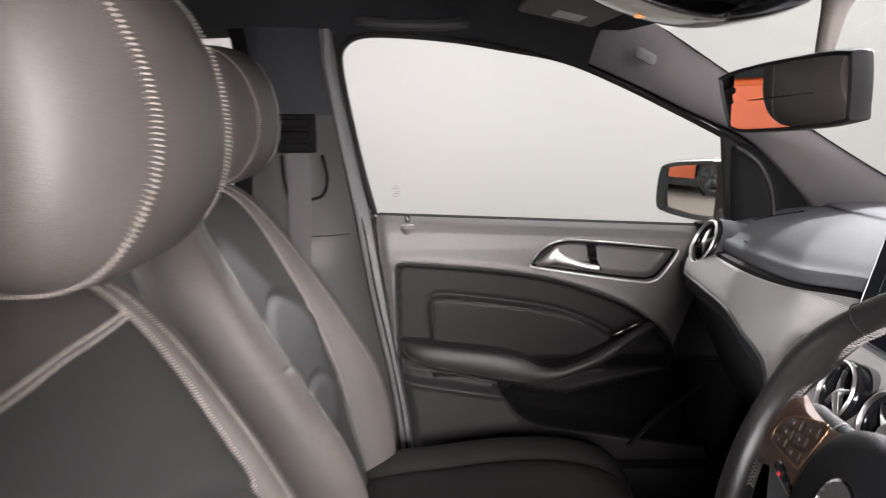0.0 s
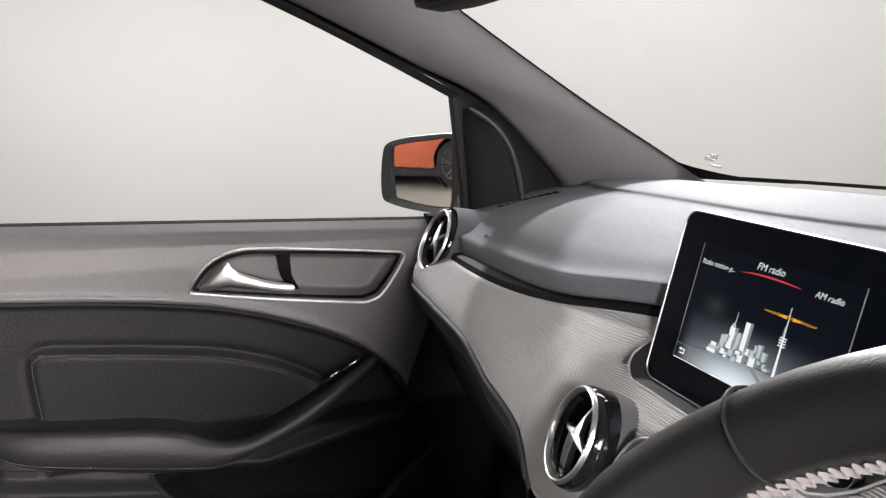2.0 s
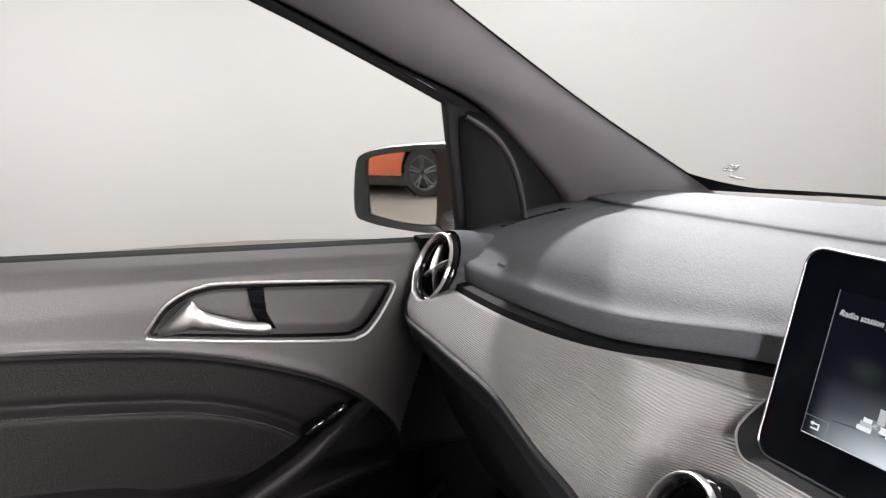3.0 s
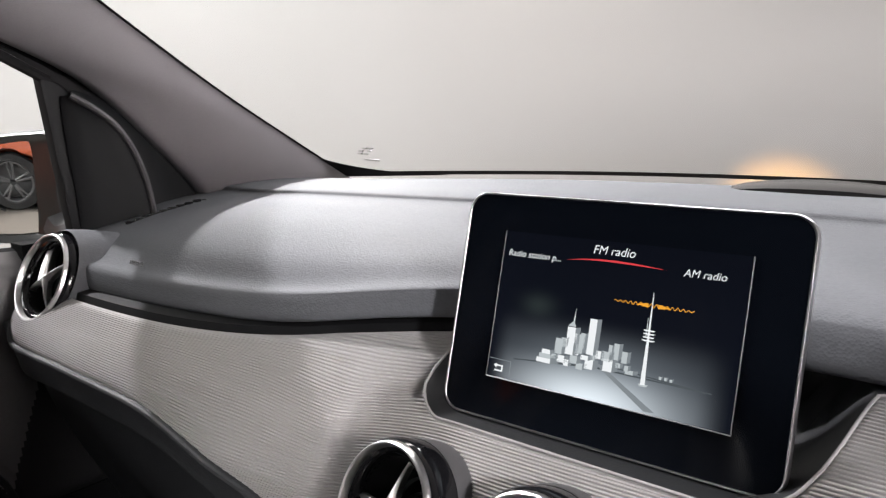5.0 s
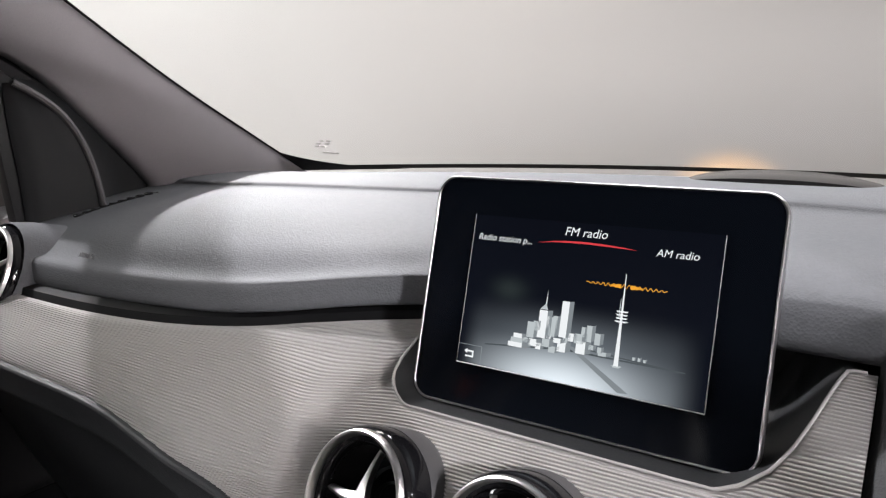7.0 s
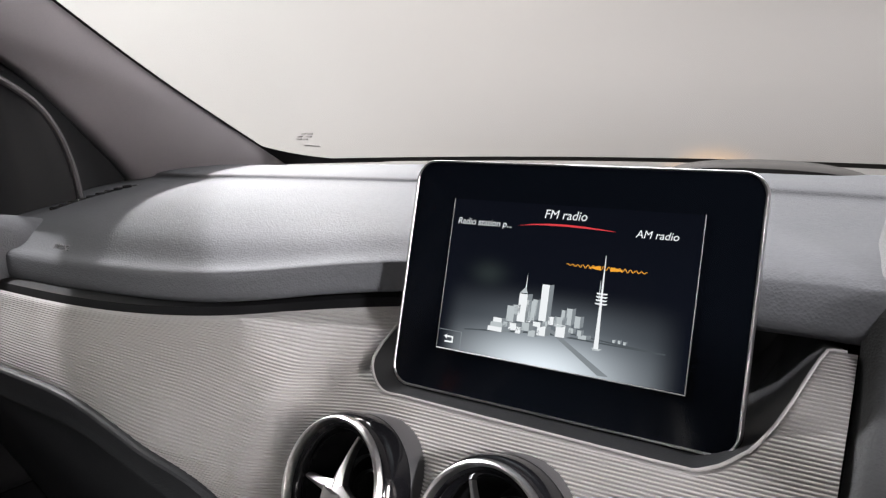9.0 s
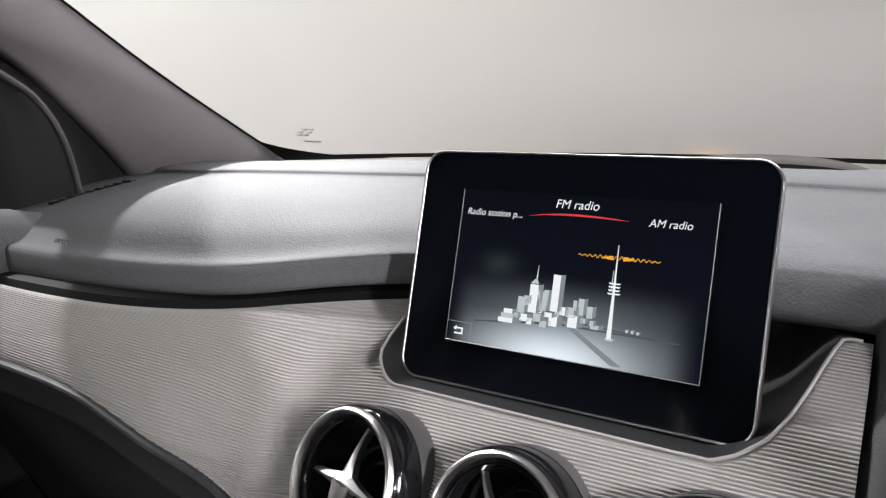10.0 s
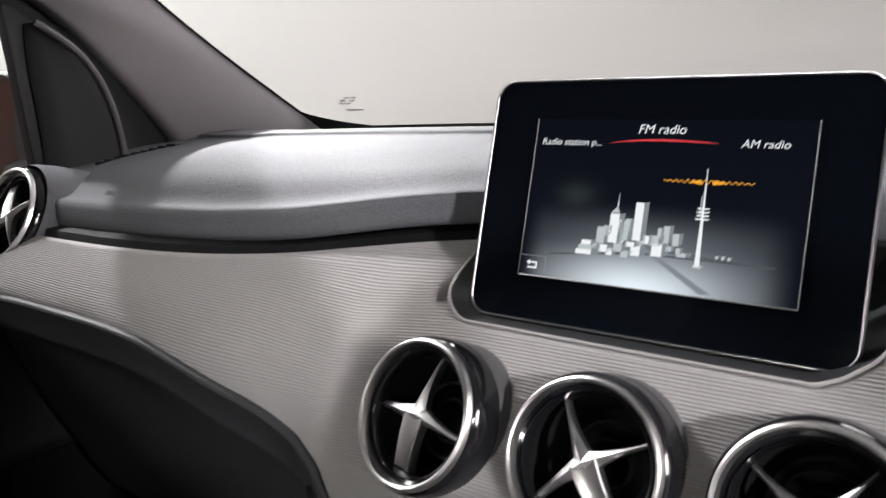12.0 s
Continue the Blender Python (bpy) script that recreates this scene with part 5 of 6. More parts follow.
ring = []
for i in range(96):
    a = 2 * math.pi * i / 96
    c = Vector((0, 0.187 * math.sin(a), 0.187 * math.cos(a)))
    d = c.normalized()
    thick = 0.0158 + 0.0035 * math.exp(-((abs(((a + math.pi) % (2 * math.pi)) - math.pi) - 1.15) / 0.22) ** 2)
    ring.append([WM @ (c + d * (thick * math.cos(b)) + Vector((thick * 1.12 * math.sin(b), 0, 0))) for b in (2 * math.pi * j / 18 for j in range(18))])
part("rim", lattice(ring, close_u=True, close_v=True), mat("wheel_leather", (0.011, 0.0105, 0.0105), 0.36, grain=1100, bump=0.2, var=0.15, rough_var=0.1), wheel, "worn black leather rim")
for sgn in (1, -1):
    for shift in (0, 1):
        zig = onwheel([(0.004 + (0.0042 if (k + shift) % 2 else -0.0042), sgn * (0.1698 + 0.0004 * (k % 2)) * math.sin(a), (0.1698 + 0.0004 * (k % 2)) * math.cos(a)) for k, a in enumerate(np.linspace(0.15, 2.0, 84))])
        part("stitching", tube(zig, 0.00075, 5), WHEEL_THREAD, wheel, "pale crossed lacing inside the rim")
for a in (0.78, -0.78):
    c = Vector((0, 0.187 * math.sin(a), 0.187 * math.cos(a)))
    d = c.normalized()
    part("rim_seam", tube([WM @ (c + d * (0.0172 * math.cos(b)) + Vector((0.0192 * math.sin(b), 0, 0))) for b in np.linspace(0, 2 * math.pi, 24, endpoint=False)], 0.0008, 5, closed=True), RUBBER, wheel)
pad = []
for k, (sc, x) in enumerate(((1.0, 0.03), (1.0, 0.005), (0.96, -0.010), (0.85, -0.019), (0.6, -0.024), (0.3, -0.026), (0.02, -0.0265))):
    pad.append(onwheel([(x, sc * 0.078 * math.copysign(abs(math.cos(a)) ** 0.75, math.cos(a)), -0.012 + sc * 0.072 * math.copysign(abs(math.sin(a)) ** 0.8, math.sin(a))) for a in np.linspace(0, 2 * math.pi, 48, endpoint=False)]))
part("airbag_pad", lattice(pad, close_v=True), VINYL_DARK, wheel, "black airbag cover")
part("emblem", revolve([(-0.026, 0.024), (-0.029, 0.0235), (-0.030, 0.021), (-0.028, 0.0195), (-0.0275, 0.0005)], 40, WM @ Matrix.Translation((0, 0, -0.010))), CHROME, wheel, "round chrome emblem")
for sgn in (1, -1):
    arm = []
    for f in np.linspace(0, 1, 14):
        y = sgn * (0.060 + 0.125 * f)
        hh = 0.040 - 0.010 * math.sin(math.pi * f) + 0.004 * f
        zc = -0.002 - 0.006 * f
        x0 = -0.008 + 0.010 * f
        arm.append(onwheel([(x0 + 0.022, y, zc + hh), (x0 + 0.004, y, zc + hh), (x0, y, zc + hh * 0.85), (x0 - 0.002, y, zc), (x0, y, zc - hh * 0.85), (x0 + 0.004, y, zc - hh), (x0 + 0.022, y, zc - hh)]))
    part("spoke", lattice(arm), GRAPHITE, wheel, "dark spoke tinted with an orange reflection")
    bo = [(0.1515, -0.010), (0.150, 0.004), (0.144, 0.0125), (0.128, 0.0215), (0.100, 0.0305), (0.089, 0.0325), (0.0845, 0.029), (0.0855, 0.010), (0.089, -0.011), (0.094, -0.0165), (0.120, -0.0165), (0.145, -0.0155)]
    bo = ring_curve(bo, 60)
    pp = plate([(sgn * y, z) for y, z in bo], WM @ Matrix(((0, 0, -1, -0.004), (1, 0, 0, 0), (0, 1, 0, 0), (0, 0, 0, 1))), 0.003, 0.001)
    pad_ob = part("button_pad", pp, KEY, wheel, "dark brown button pad")
    part("pad_rim", tube(onwheel([(-0.0066, sgn * y, z) for y, z in bo]), 0.0014, 6, closed=True), BRONZE, pad_ob, "thin bronze rim")
    keys = [(0.1265, 0.0142, 0.020, 0.0105, 0.0), (0.1300, 0.0022, 0.018, 0.0105, 1.6), (0.1340, -0.0092, 0.022, 0.0095, 3.1), (0.1070, 0.0056, 0.018, 0.0105, 4.7), (0.1070, -0.0095, 0.022, 0.0095, 0.0), (0.1000, 0.0200, 0.020, 0.0105, 0.0)]
    for by, bz, bw, bh, turn in keys:
        part("button", moved(box((0.0035, bw, bh), (0, 0, 0), 0.0014, 2), WM @ Matrix.Translation((-0.0080, sgn * by, bz)) @ pose(0, 0, 0, -sgn * 12, 0, 0)), KEY, pad_ob)
        tri = bmesh.new()
        tri.faces.new([tri.verts.new(tuple(WM @ Vector((-0.0101, sgn * by + 0.0026 * math.cos(q), bz + 0.0026 * math.sin(q))))) for q in (turn, turn + 2.1, turn + 4.2)])
        part("button_symbol", tri, THREAD, pad_ob, "small pale arrow")
    for k in range(3):
        sw = moved(box((0.006, 0.020, 0.010), (0, 0, 0), 0.002, 2), WM @ Matrix.Translation((-0.003, sgn * (0.116 - 0.014 * k), -0.030 - 0.004 * k)) @ pose(0, 0, 0, sgn * 8, 0, 0))
        part("switch", sw, GLOSS, wheel, "small black switch")
    part("switch_edge", tube(onwheel([(-0.0066, sgn * 0.118, -0.0345), (-0.0066, sgn * 0.078, -0.0425)]), 0.0008, 5), SATIN, wheel)
    part("switch_light", moved(box((0.001, 0.0045, 0.003)), WM @ Matrix.Translation((-0.0068, sgn * 0.1105, -0.0345))), glow("red_switch_light", (1.0, 0.08, 0.10), 0.6), wheel, "small red light")
part("lower_spoke", moved(box((0.03, 0.05, 0.12), (0, 0, 0), 0.008, 2), WM @ Matrix.Translation((0.008, 0, -0.125))), SATIN, wheel, "silver lower spoke")
part("column_shroud", revolve([(0.02, 0.05), (0.06, 0.060), (0.20, 0.068), (0.28, 0.07)], 30, WM), PLASTIC, wheel, "black steering column shroud")
stalk = thing("column_stalk", (0.41, -0.30, 0.93), "black wiper stalk with white symbols on the steering column", "stalk")
SA, SB = Vector((0.415, -0.315, 0.925)), Vector((0.400, -0.165, 0.935))
pts = [SA.lerp(SB, f) for f in np.linspace(0, 1, 16)]
part("lever", tube(pts, [0.008 + 0.0055 * smooth_step(0.35, 0.6, f) - 0.002 * smooth_step(0.97, 1.0, f) for f in np.linspace(0, 1, 16)], 18), VINYL_DARK, stalk)
part("collar", tube([SA.lerp(SB, 0.66), SA.lerp(SB, 0.675)], 0.0142, 18), PLASTIC_GREY, stalk, "thin bright collar")
for k in range(3):
    part("symbol", box((0.003, 0.004, 0.0035), SA.lerp(SB, 0.74 + 0.09 * k) + Vector((-0.0135, 0, 0.003)), 0.0008), THREAD, stalk)

# ---------------------------------------------------------------- seats
SEAT_ROWS = [(0.46, -0.155, 0.235, 0.050), (0.54, -0.180, 0.245, 0.075), (0.62, -0.205, 0.252, 0.088), (0.70, -0.226, 0.256, 0.086), (0.78, -0.252, 0.256, 0.068), (0.86, -0.283, 0.253, 0.050), (0.93, -0.314, 0.246, 0.036), (0.99, -0.342, 0.234, 0.025), (1.04, -0.367, 0.216, 0.016), (1.075, -0.388, 0.195, 0.010), (1.098, -0.408, 0.170, 0.005), (1.108, -0.428, 0.140, 0.0), (1.110, -0.447, 0.11, 0.0)]


def make_seat(y0, label, inset_by=0.088, slim=0.0, deep=1.0, hx=0.0, hz=0.0, yoke_z=9.0):
    st = thing("car_seat", (-0.05, y0, 0.33), label, "car seat", "front seats")
    rows = [(r[0], r[1], r[2] - slim, r[3] * deep) for r in spline(SEAT_ROWS, 180)]

    def section(z, xf, hw, bp):
        seam_v = hw - inset_by
        front = [(-hw - 0.004, -0.070), (-hw, -0.030), (-hw + 0.010, bp * 0.45), (-hw + 0.32 * inset_by, bp * 0.95), (-hw + 0.58 * inset_by, bp), (-hw + 0.83 * inset_by, bp * 0.60), (-seam_v, bp * 0.10 - 0.006), (-seam_v + 0.012, 0.004), (-seam_v * 0.5, 0.006), (0, 0.004)]
        return front + [(-v, d) for v, d in reversed(front[:-1])]

    fine = []
    for z, xf, hw, bp in rows:
        sec = spline(section(z, xf, hw, bp), 91)
        line = []
        for v, d in sec:
            a = abs(v)
            seam_v = hw - inset_by
            side = smooth_step(seam_v - 0.004, seam_v + 0.004, a)
            g = 0.0045 * side * math.exp(-((z - 0.862) / 0.0032) ** 2) * (1 if v < 0 else 0)
            zc = 0.915 + 0.05 * (a / 0.14) ** 2 * -1
            g += (1 - side) * (0.009 * math.exp(-((z - zc) / 0.010) ** 2) + 0.007 * math.exp(-((z - 0.755 + 0.05 * (a / 0.14) ** 2) / 0.009) ** 2))
            g -= (1 - side) * 0.008 * math.exp(-((z - 0.835) / 0.05) ** 2) + (1 - side) * 0.006 * math.exp(-((z - 0.68) / 0.05) ** 2)
            line.append((xf + d - g, y0 + v, z))
        fine.append(line)
    k = [j for j, (v, d) in enumerate(spline(section(*rows[98]), 91)) if abs(v) <= rows[98][2] - inset_by + 0.003]
    j0, j1 = k[0], k[-1]
    cut = len([r for r in rows if r[0] < yoke_z])
    part("centre_panel", lattice([r[j0:j1 + 1] for r in fine[:cut + 1]]), FABRIC, st, "dark quilted centre panel", 60)
    if cut < len(fine) - 1:
        part("yoke", lattice([r[j0:j1 + 1] for r in fine[cut:]]), LEATHER, st, "black leather yoke above the cloth panel", 60)
        line = [Vector(p) + Vector((0.0035, 0, 0.001)) for p in fine[cut][j0:j1 + 1]]
        part("stitching", ladder(line, [(1, 0, 0.3)] * len(line), 0.0036, 0.0048), THREAD, st, "pale cross stitching")
    part("bolster", lattice([r[:j0 + 1] for r in fine]), LEATHER, st, "smooth black leather side bolster", 60)
    part("bolster", lattice([r[j1:] for r in fine]), LEATHER, st, "smooth black leather side bolster", 60)
    backs = []
    for (z, xf, hw, bp), r in zip(rows, fine):
        e = Vector(r[0])
        backs.append([tuple(e), (xf - 0.105, y0 - hw * 0.97, z), (xf - 0.125, y0 - hw * 0.7, z), (xf - 0.13, y0, z), (xf - 0.125, y0 + hw * 0.7, z), (xf - 0.105, y0 + hw * 0.97, z), tuple(r[-1])])
    part("back_shell", lattice([spline(r, 21) for r in backs]), LEATHER, st, "black seat back cover", 60)
    part("top_cover", lattice([[(a[0], a[1], a[2]) for a in fine[-1]], [(fine[-1][j][0] * 0.3 + backs[-1][3][0] * 0.7, fine[-1][j][1], 1.108) for j in range(91)], [(backs[-1][3][0], fine[-1][j][1], 1.10) for j in range(91)]]), LEATHER, st)
    for j in (j0, j1):
        line = [Vector(fine[i][j]) + Vector((0.0042, 0, 0.0)) for i in range(34, 168)]
        part("stitching", ladder(line, [(1, 0.25 if j == j0 else -0.25, 0.3)] * len(line), 0.0036, 0.0048), THREAD, st, "pale cross stitching")
    for j in (21, 69):
        line = [Vector(fine[i][j]) + Vector((0.0010, 0, 0)) for i in range(40, 164)]
        part("stitching", ladder(line, [(1, -0.25 if j == 21 else 0.25, 0.3)] * len(line), 0.0036, 0.0040), THREAD, st, "pale cross stitching")
    # cushion
    crow = []
    for x, zt, hw in ((-0.19, 0.470, 0.235), (-0.12, 0.492, 0.245), (0.0, 0.505, 0.252), (0.12, 0.519, 0.256), (0.23, 0.522, 0.255), (0.32, 0.508, 0.25), (0.375, 0.478, 0.24), (0.40, 0.44, 0.23), (0.392, 0.40, 0.225)):
        bo = 0.016
        sec = [(-hw + 0.01, -0.17), (-hw, -0.09), (-hw + 0.006, -0.02), (-hw + 0.03, bo - 0.004), (-hw + 0.06, bo), (-hw + 0.09, bo * 0.5), (-hw + 0.112, -0.004), (-hw + 0.125, 0.002), (-0.06, 0.006), (0, 0.006)]
        sec = sec + [(-a, b) for a, b in reversed(sec[:-1])]
        crow.append([(x, y0 + v, zt + d) for v, d in spline(sec, 61)])
    srows = [spline([r[j] for r in crow], 50) for j in range(61)]
    cols = [[srows[j][i] for j in range(61)] for i in range(50)]
    cj = [j for j in range(61) if abs(cols[20][j][1] - y0) < 0.142]
    part("cushion_centre", lattice([r[cj[0]:cj[-1] + 1] for r in cols]), CUSHION, st, "cloth seat cushion, darkened for shade", 60)
    part("cushion_bolster", lattice([r[:cj[0] + 1] for r in cols]), CUSHION, st, "leather cushion bolster, darkened for shade", 60)
    part("cushion_bolster", lattice([r[cj[-1]:] for r in cols]), CUSHION, st, "leather cushion bolster, darkened for shade", 60)
    part("seat_base", box((0.42, 0.40, 0.13), (0.07, y0, 0.40), 0.02), PLASTIC, st, "black seat base")
    # headrest
    hr = []
    for i in range(33):
        th = -math.pi / 2 + math.pi * i / 32
        line = []
        for j in range(56):
            ph = 2 * math.pi * j / 56
            c, s = math.cos(th), math.sin(th)
            f = lambda q, e: math.copysign(abs(q) ** e, q)
            x = 0.066 * f(c, 0.55) * f(math.cos(ph), 0.75)
            y = 0.138 * f(c, 0.48) * f(math.sin(ph), 0.62) * (1 - 0.08 * s)
            z = 0.114 * f(s, 0.72)
            x += 0.012 * (1 - (y / 0.14) ** 2) * (1 if x > 0 else 0.3) * c - 0.05 * (z / 0.12) * 0.25 - 0.016 * (z / 0.124) ** 2 - 0.016 * max(0.0, -z / 0.12) ** 1.5
            line.append((-0.368 + hx + x, y0 + y, 1.238 + hz + z))
        hr.append(line)
    head = part("headrest", lattice(hr, close_v=True), LEATHER, st, "black leather headrest", 70)
    for sg in (1, -1):
        line = []
        for a in np.linspace(1.75, -2.3, 90):
            xr, zr = 0.0622 * math.copysign(abs(math.cos(a)) ** 0.6, math.cos(a)), 0.104 * math.copysign(abs(math.sin(a)) ** 0.85, math.sin(a))
            s_ = min(0.999, (abs(zr) / 0.114) ** (1 / 0.72))
            c_ = math.sqrt(1 - s_ * s_)
            cp = min(0.985, (abs(xr) / (0.066 * c_ ** 0.55)) ** (1 / 0.75))
            yy = 0.138 * c_ ** 0.48 * math.sqrt(1 - cp * cp) ** 0.62 * (1 - 0.08 * math.copysign(s_, zr))
            xx = xr + 0.012 * (1 - (yy / 0.14) ** 2) * (1 if xr > 0 else 0.3) * c_ - 0.0125 * (zr / 0.12) - 0.016 * (zr / 0.124) ** 2 - 0.016 * max(0.0, -zr / 0.12) ** 1.5
            line.append(Vector((-0.368 + hx + xx + 0.0008 * math.cos(a), y0 + sg * (yy + 0.0006), 1.238 + hz + zr)))
        part("stitching", ladder(line, [(0.5 * math.cos(a), sg, 0.3 * math.sin(a)) for a in np.linspace(1.75, -2.3, 90)], 0.0036, 0.0044), THREAD, head, "pale cross stitching")
    for sg in (1, -1):
        part("headrest_post", tube([(-0.425, y0 + sg * 0.062, 1.06), (-0.412, y0 + sg * 0.062, 1.10), (-0.385 + hx, y0 + sg * 0.062, 1.16)], 0.0062, 12), CHROME, st, "chrome headrest post")
        part("post_collar", revolve([(0, 0.014), (0.006, 0.013), (0.008, 0.007)], 20, Matrix.Translation((-0.42, y0 + sg * 0.062, 1.103)) @ Matrix.Rotation(-math.pi / 2, 4, "Y")), GLOSS, st)
    return st


make_seat(0.37, "black leather car seat with cloth centre and pale stitching")
driver_seat = make_seat(-0.37, "black car seat with a wide dark cloth panel and pale stitching", 0.05, 0.03, 0.5, 0.045, 0.0, 1.052)
driver_seat.location += Vector((0.07, 0, 0.022))

# ---------------------------------------------------------------- belt on the centre pillar
belt = thing("seat_belt", (-0.31, 0.62, 1.0), "black seat belt hanging from a loop on the centre pillar", "seat belt")
bl = spline([(-0.293, 0.588, 1.172), (-0.293, 0.594, 1.13), (-0.294, 0.606, 1.05), (-0.300, 0.618, 0.95), (-0.312, 0.624, 0.80), (-0.308, 0.628, 0.60), (-0.305, 0.630, 0.42)], 40)
part("webbing", lattice([[(p[0] - 0.024, p[1] + 0.002, p[2]) for p in bl], [(p[0] - 0.012, p[1], p[2]) for p in bl], [(p[0] + 0.012, p[1], p[2]) for p in bl], [(p[0] + 0.024, p[1] + 0.002, p[2]) for p in bl]]), WEBBING, belt)
for k, z in enumerate((1.217, 1.193, 1.169)):
    part("loop_bar", box((0.066 - 0.004 * k, 0.018, 0.016), (-0.293, 0.573 + 0.006 * k, z), 0.006), SEAL_BLACK, belt, "black belt loop")
part("loop_plate", box((0.080, 0.012, 0.078), (-0.293, 0.592, 1.195), 0.005), SEAL_BLACK, belt)
part("slot_edge", tube(spline([(-0.245, 0.612, 1.15), (-0.238, 0.622, 1.10), (-0.250, 0.634, 1.065), (-0.275, 0.638, 1.055)], 20), 0.0034, 6), SEAL_BLACK, belt)
part("slot_edge", tube(spline([(-0.327, 0.604, 1.15), (-0.327, 0.616, 1.10), (-0.320, 0.63, 1.06)], 20), 0.0034, 6), SEAL_BLACK, belt)

# ---------------------------------------------------------------- overhead fittings
rv = thing("rear_view_mirror", (0.42, -0.05, 1.30), "black framed rear-view mirror on a short stem", "rear-view mirror")
RU = Vector((0.26, -0.966, 0.085)).normalized()
RM = frame_of((0.386, -0.045, 1.270), RU, (-0.056, -0.02, 1))
rl = ring_curve([(-0.125, 0.026), (-0.118, 0.034), (-0.06, 0.040), (0.06, 0.041), (0.118, 0.038), (0.126, 0.028), (0.122, -0.022), (0.112, -0.034), (0.03, -0.038), (-0.07, -0.038), (-0.100, -0.034), (-0.110, -0.026)], 64)


def rvring(k, w):
    return [tuple(RM @ Vector((u * (1 - (1 - k) * 0.5), v * k, w))) for u, v in ((p[0] * 0.86, p[1]) for p in rl)]


part("housing", lattice([rvring(0.90, 0.0), rvring(0.94, 0.004), rvring(1.0, 0.002), rvring(1.04, -0.008), rvring(1.0, -0.024), rvring(0.8, -0.036), rvring(0.4, -0.042), rvring(0.02, -0.043)], close_v=True), PLASTIC, rv, "dark grey housing")
part("mirror_glass", lattice([rvring(0.90, 0.001), rvring(0.5, 0.001), rvring(0.02, 0.001)], close_v=True), MIRROR, rv, "flat mirror glass")
part("stem", tube(spline([(0.425, -0.055, 1.30), (0.432, -0.052, 1.34), (0.440, -0.048, 1.375), (0.448, -0.045, 1.40)], 12), [0.010, 0.010, 0.010, 0.011, 0.012, 0.013, 0.014, 0.016, 0.018, 0.020, 0.022, 0.024], 14), mat("stem_paint", (0.30, 0.28, 0.26), 0.5), rv, "silver-grey stem")

con = thing("overhead_console", (0.30, 0.0, 1.40), "glossy dark overhead console with an amber reading lamp", "overhead console")
cr = []
for y in np.linspace(-0.13, 0.13, 22):
    f = math.sqrt(max(0.0, 1 - (y / 0.131) ** 4))
    cr.append([(0.14, y, 1.45), (0.16, y, 1.45 - 0.045 * f), (0.23, y, 1.45 - 0.080 * f), (0.31, y, 1.435 - 0.082 * f), (0.39, y, 1.415 - 0.050 * f), (0.43, y, 1.405)])
part("cover", lattice([spline(r, 22) for r in cr]), GLOSS, con)
part("lamp", box((0.03, 0.018, 0.004), (0.25, 0.03, 1.367), 0.0015), glow("amber_lamp", (1.0, 0.45, 0.15), 0.8), con, "small amber lamp")

visor = thing("sun_visor", (0.30, 0.36, 1.41), "grey cloth sun visor folded up with a pale label", "sun visor")
vm = pose(0.215, 0.37, 1.418, 0, 12, 0)
vb = box((0.15, 0.34, 0.018), (0, 0, 0), 0.008, 3)
bmesh.ops.transform(vb, matrix=vm, verts=vb.verts)
part("panel", vb, PILLAR, visor)
lb = box((0.05, 0.085, 0.002), (0, 0, 0))
bmesh.ops.transform(lb, matrix=vm @ Matrix.Translation((0.01, 0.07, -0.0095)), verts=lb.verts)
part("label", lb, mat("label_paper", (0.6, 0.6, 0.58), 0.6), visor, "pale warning label")

grab = thing("grab_handle", (-0.06, 0.60, 1.41), "black grab handle above the passenger door", "grab handle")
part("bar", tube(spline([(-0.165, 0.603, 1.418), (-0.150, 0.588, 1.412), (-0.11, 0.582, 1.406), (-0.06, 0.581, 1.405), (-0.01, 0.582, 1.405), (0.03, 0.588, 1.408), (0.045, 0.603, 1.412)], 30), 0.0125, 10), PLASTIC, grab)
for x in (-0.155, 0.035):
    part("mount", box((0.034, 0.022, 0.02), (x, 0.602, 1.418), 0.006), PLASTIC, grab)
clip = thing("pillar_badge", (0.398, 0.59, 1.345), "small grey airbag badge on the windscreen pillar", "badge")
bb = plate(rounded(0.046, 0.024, 0.009, 6), frame_of((0.400, 0.584, 1.344), (0.86, 0.05, -0.42), (0.3, 0.3, 0.9)), 0.003, 0.001)
part("plate", bb, SEAL, clip)

# ---------------------------------------------------------------- the orange car parked behind
suv = thing("parked_car", (-4.2, 2.8, 0.0), "glossy orange sports car with dark alloy wheels", "car")
PX = -3.3


def side_top(y):
    return lin(y, [(0.6, 0.62), (0.75, 0.76), (1.15, 0.86), (1.85, 0.95), (2.55, 1.02), (2.95, 1.32), (3.55, 1.40), (4.35, 1.30), (4.95, 1.05), (5.25, 0.9)])


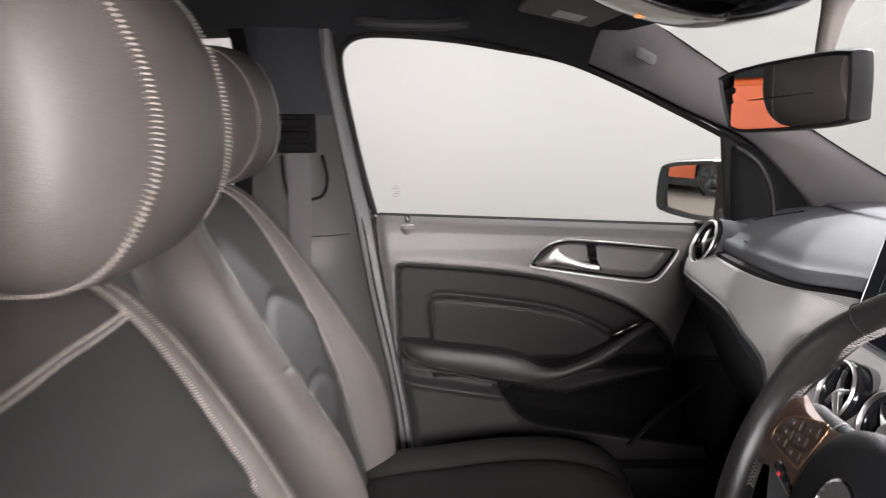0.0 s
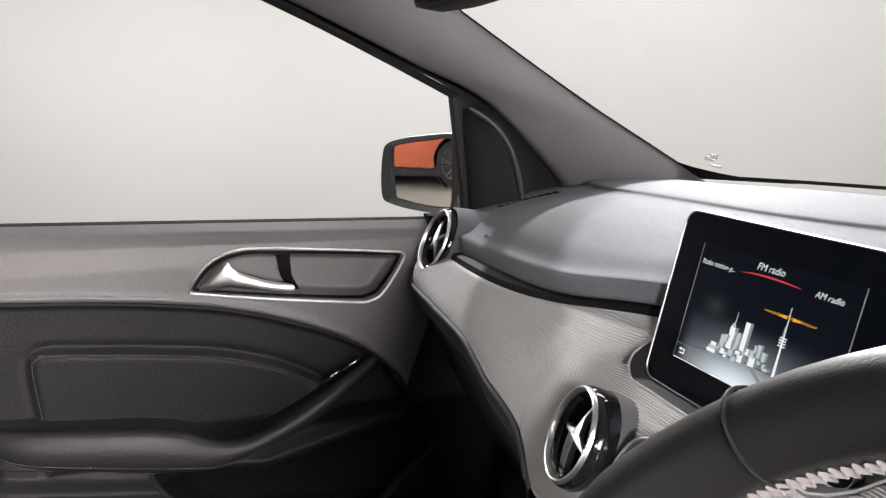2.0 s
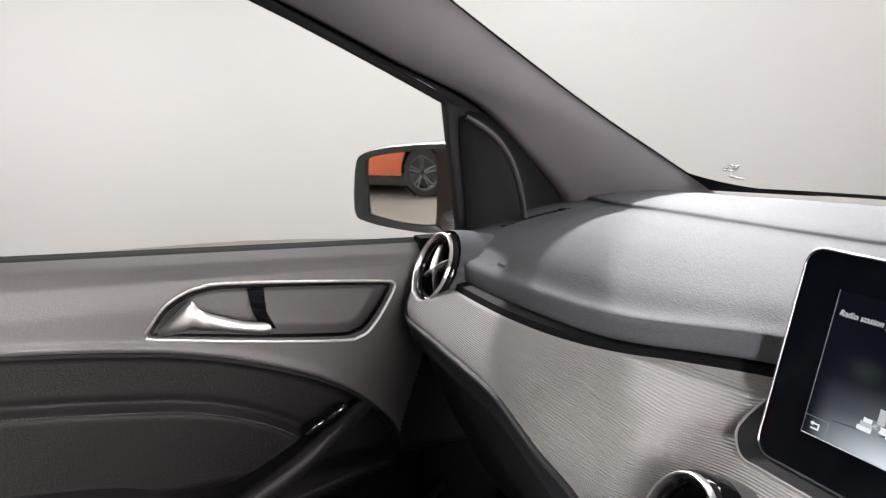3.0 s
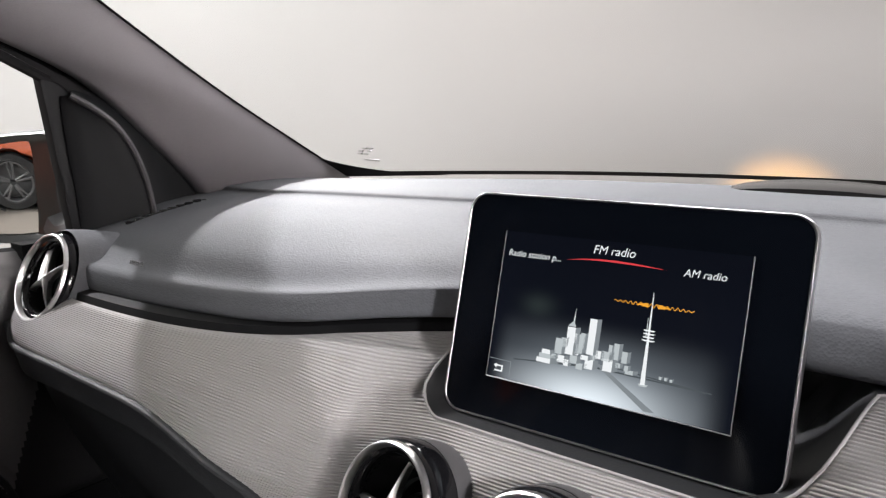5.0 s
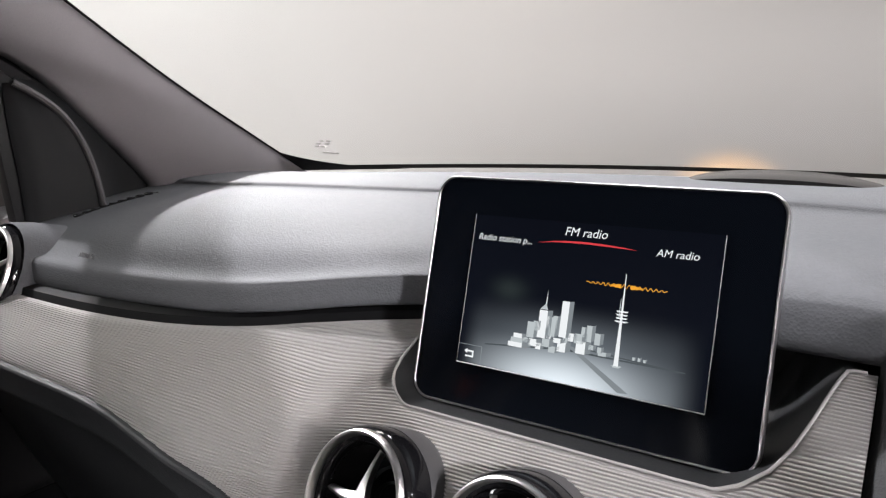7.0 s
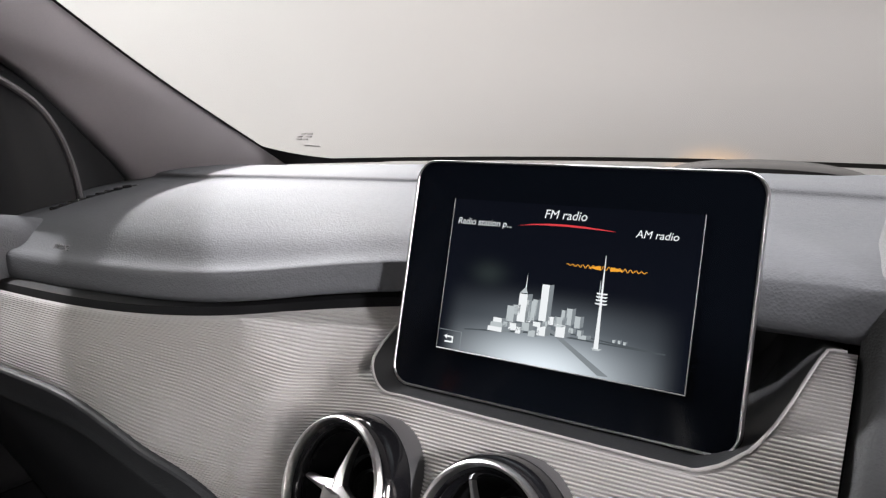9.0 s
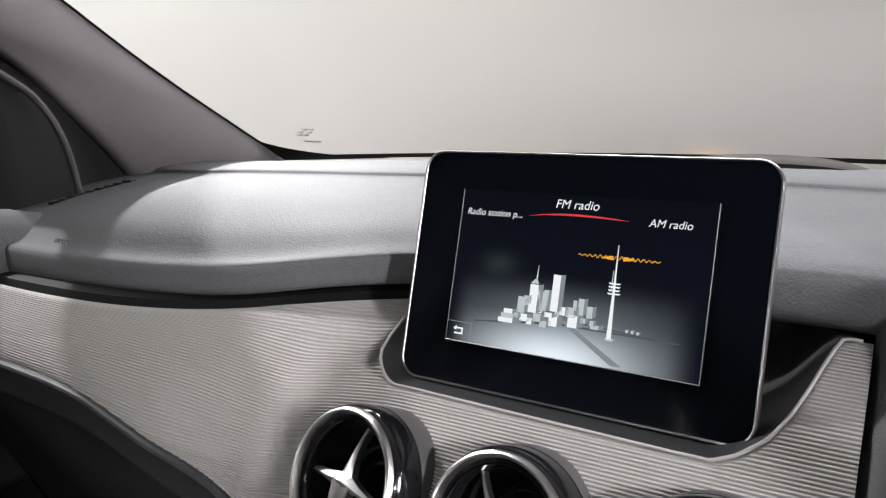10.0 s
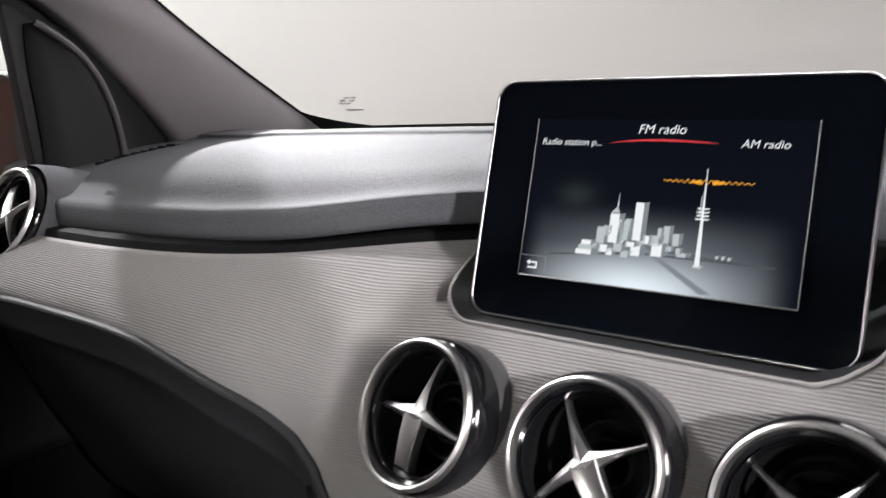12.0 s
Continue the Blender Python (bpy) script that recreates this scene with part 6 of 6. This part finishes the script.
WH = [(1.5, 0.36), (4.3, 0.36)]
bm = bmesh.new()
cols = np.linspace(0.6, 5.25, 150)
grid = []
for y in cols:
    zt = side_top(y)
    low = 0.33
    for wy, wz in WH:
        if abs(y - wy) < 0.41:
            low = max(low, wz + math.sqrt(0.41 ** 2 - (y - wy) ** 2))
    line = []
    for f in np.linspace(0, 1, 18):
        z = low + (min(zt, 0.98) - low) * f
        bulge = 0.06 * math.sin(math.pi * min(1.0, (z - 0.15) / 0.9)) + 0.012 * math.exp(-((z - 0.72) / 0.02) ** 2)
        line.append((PX - 0.05 + bulge - 0.25 * smooth_step(0.9, 0.6, y) - 0.2 * smooth_step(4.95, 5.25, y), y, z))
    line.append((PX - 0.15, y, min(zt, 0.98) + 0.03))
    line.append((PX - 0.35, y, max(min(zt, 0.98) + 0.04, zt)))
    line.append((PX - 0.95, y, zt + 0.05))
    line.append((PX - 1.55, y, max(min(zt, 0.98) + 0.04, zt)))
    line.append((PX - 1.75, y, 0.9))
    line.append((PX - 1.75, y, 0.3))
    grid.append(line)
part("body", lattice(grid), ORANGE, suv, "orange bodywork", 50)
part("sill", box((1.66, 3.9, 0.20), (PX - 0.9, 2.9, 0.27), 0.03), PLASTIC, suv, "black lower body")
for wy, wz in WH:
    wm = Matrix.Translation((PX - 0.06, wy, wz)) @ Matrix.Rotation(math.pi, 4, "Z")
    w = part("wheel", revolve([(0.22, 0.25), (0.22, 0.34), (0.18, 0.36), (0.02, 0.36), (-0.015, 0.345), (-0.02, 0.27), (-0.005, 0.255)], 48, wm), TYRE, suv, "black tyre")
    part("rim", revolve([(-0.006, 0.258), (-0.012, 0.25), (-0.004, 0.235), (0.12, 0.23), (0.13, 0.01)], 48, wm), RIM, w, "dark alloy rim")
    for k in range(5):
        for o in (-0.14, 0.14):
            a = 2 * math.pi * k / 5 + o + 0.3
            d = Vector((0, math.cos(a), math.sin(a)))
            part("spoke", tube([wm @ (d * 0.045 + Vector((0.02, 0, 0))), wm @ (d * 0.14 + Vector((0.0, 0, 0))), wm @ (d * 0.24 + Vector((0.0, 0, 0)))], [0.022, 0.016, 0.015], 6), RIM, w)
    part("arch", revolve([(0.25, 0.40), (0.0, 0.42), (0.0, 0.40)], 48, wm), PLASTIC, suv, "black wheel arch")
gm = mat("dark_glass", (0.01, 0.012, 0.014), 0.06, coat=0.5)
part("side_glass", lattice([[(PX - 0.13, y, min(side_top(y), 0.98) + 0.05) for y in np.linspace(2.75, 4.75, 20)], [(PX - 0.31, y, max(1.04, side_top(y) - 0.04)) for y in np.linspace(2.75, 4.75, 20)]]), gm, suv, "dark side windows")
suv.location.y -= 0.2

# ---------------------------------------------------------------- board on the floor by the wall
board = thing("sign_board", (-3.32, 6.25, 0.0), "low dark board with white and blue stripes by the wall", "board")
part("panel", box((0.62, 0.03, 0.57), (-3.32, 6.25, 0.285), 0.004), KEY, board)
part("stripe", box((0.58, 0.006, 0.05), (-3.32, 6.232, 0.475), 0.001), mat("board_white", (0.6, 0.6, 0.6), 0.5), board, "white stripe with dark marks")
part("stripe", box((0.58, 0.006, 0.09), (-3.32, 6.232, 0.395), 0.001), mat("board_blue", (0.10, 0.28, 0.40), 0.5), board, "blue stripe")
part("mark", box((0.05, 0.008, 0.02), (-3.06, 6.230, 0.475), 0.001), KEY, board)
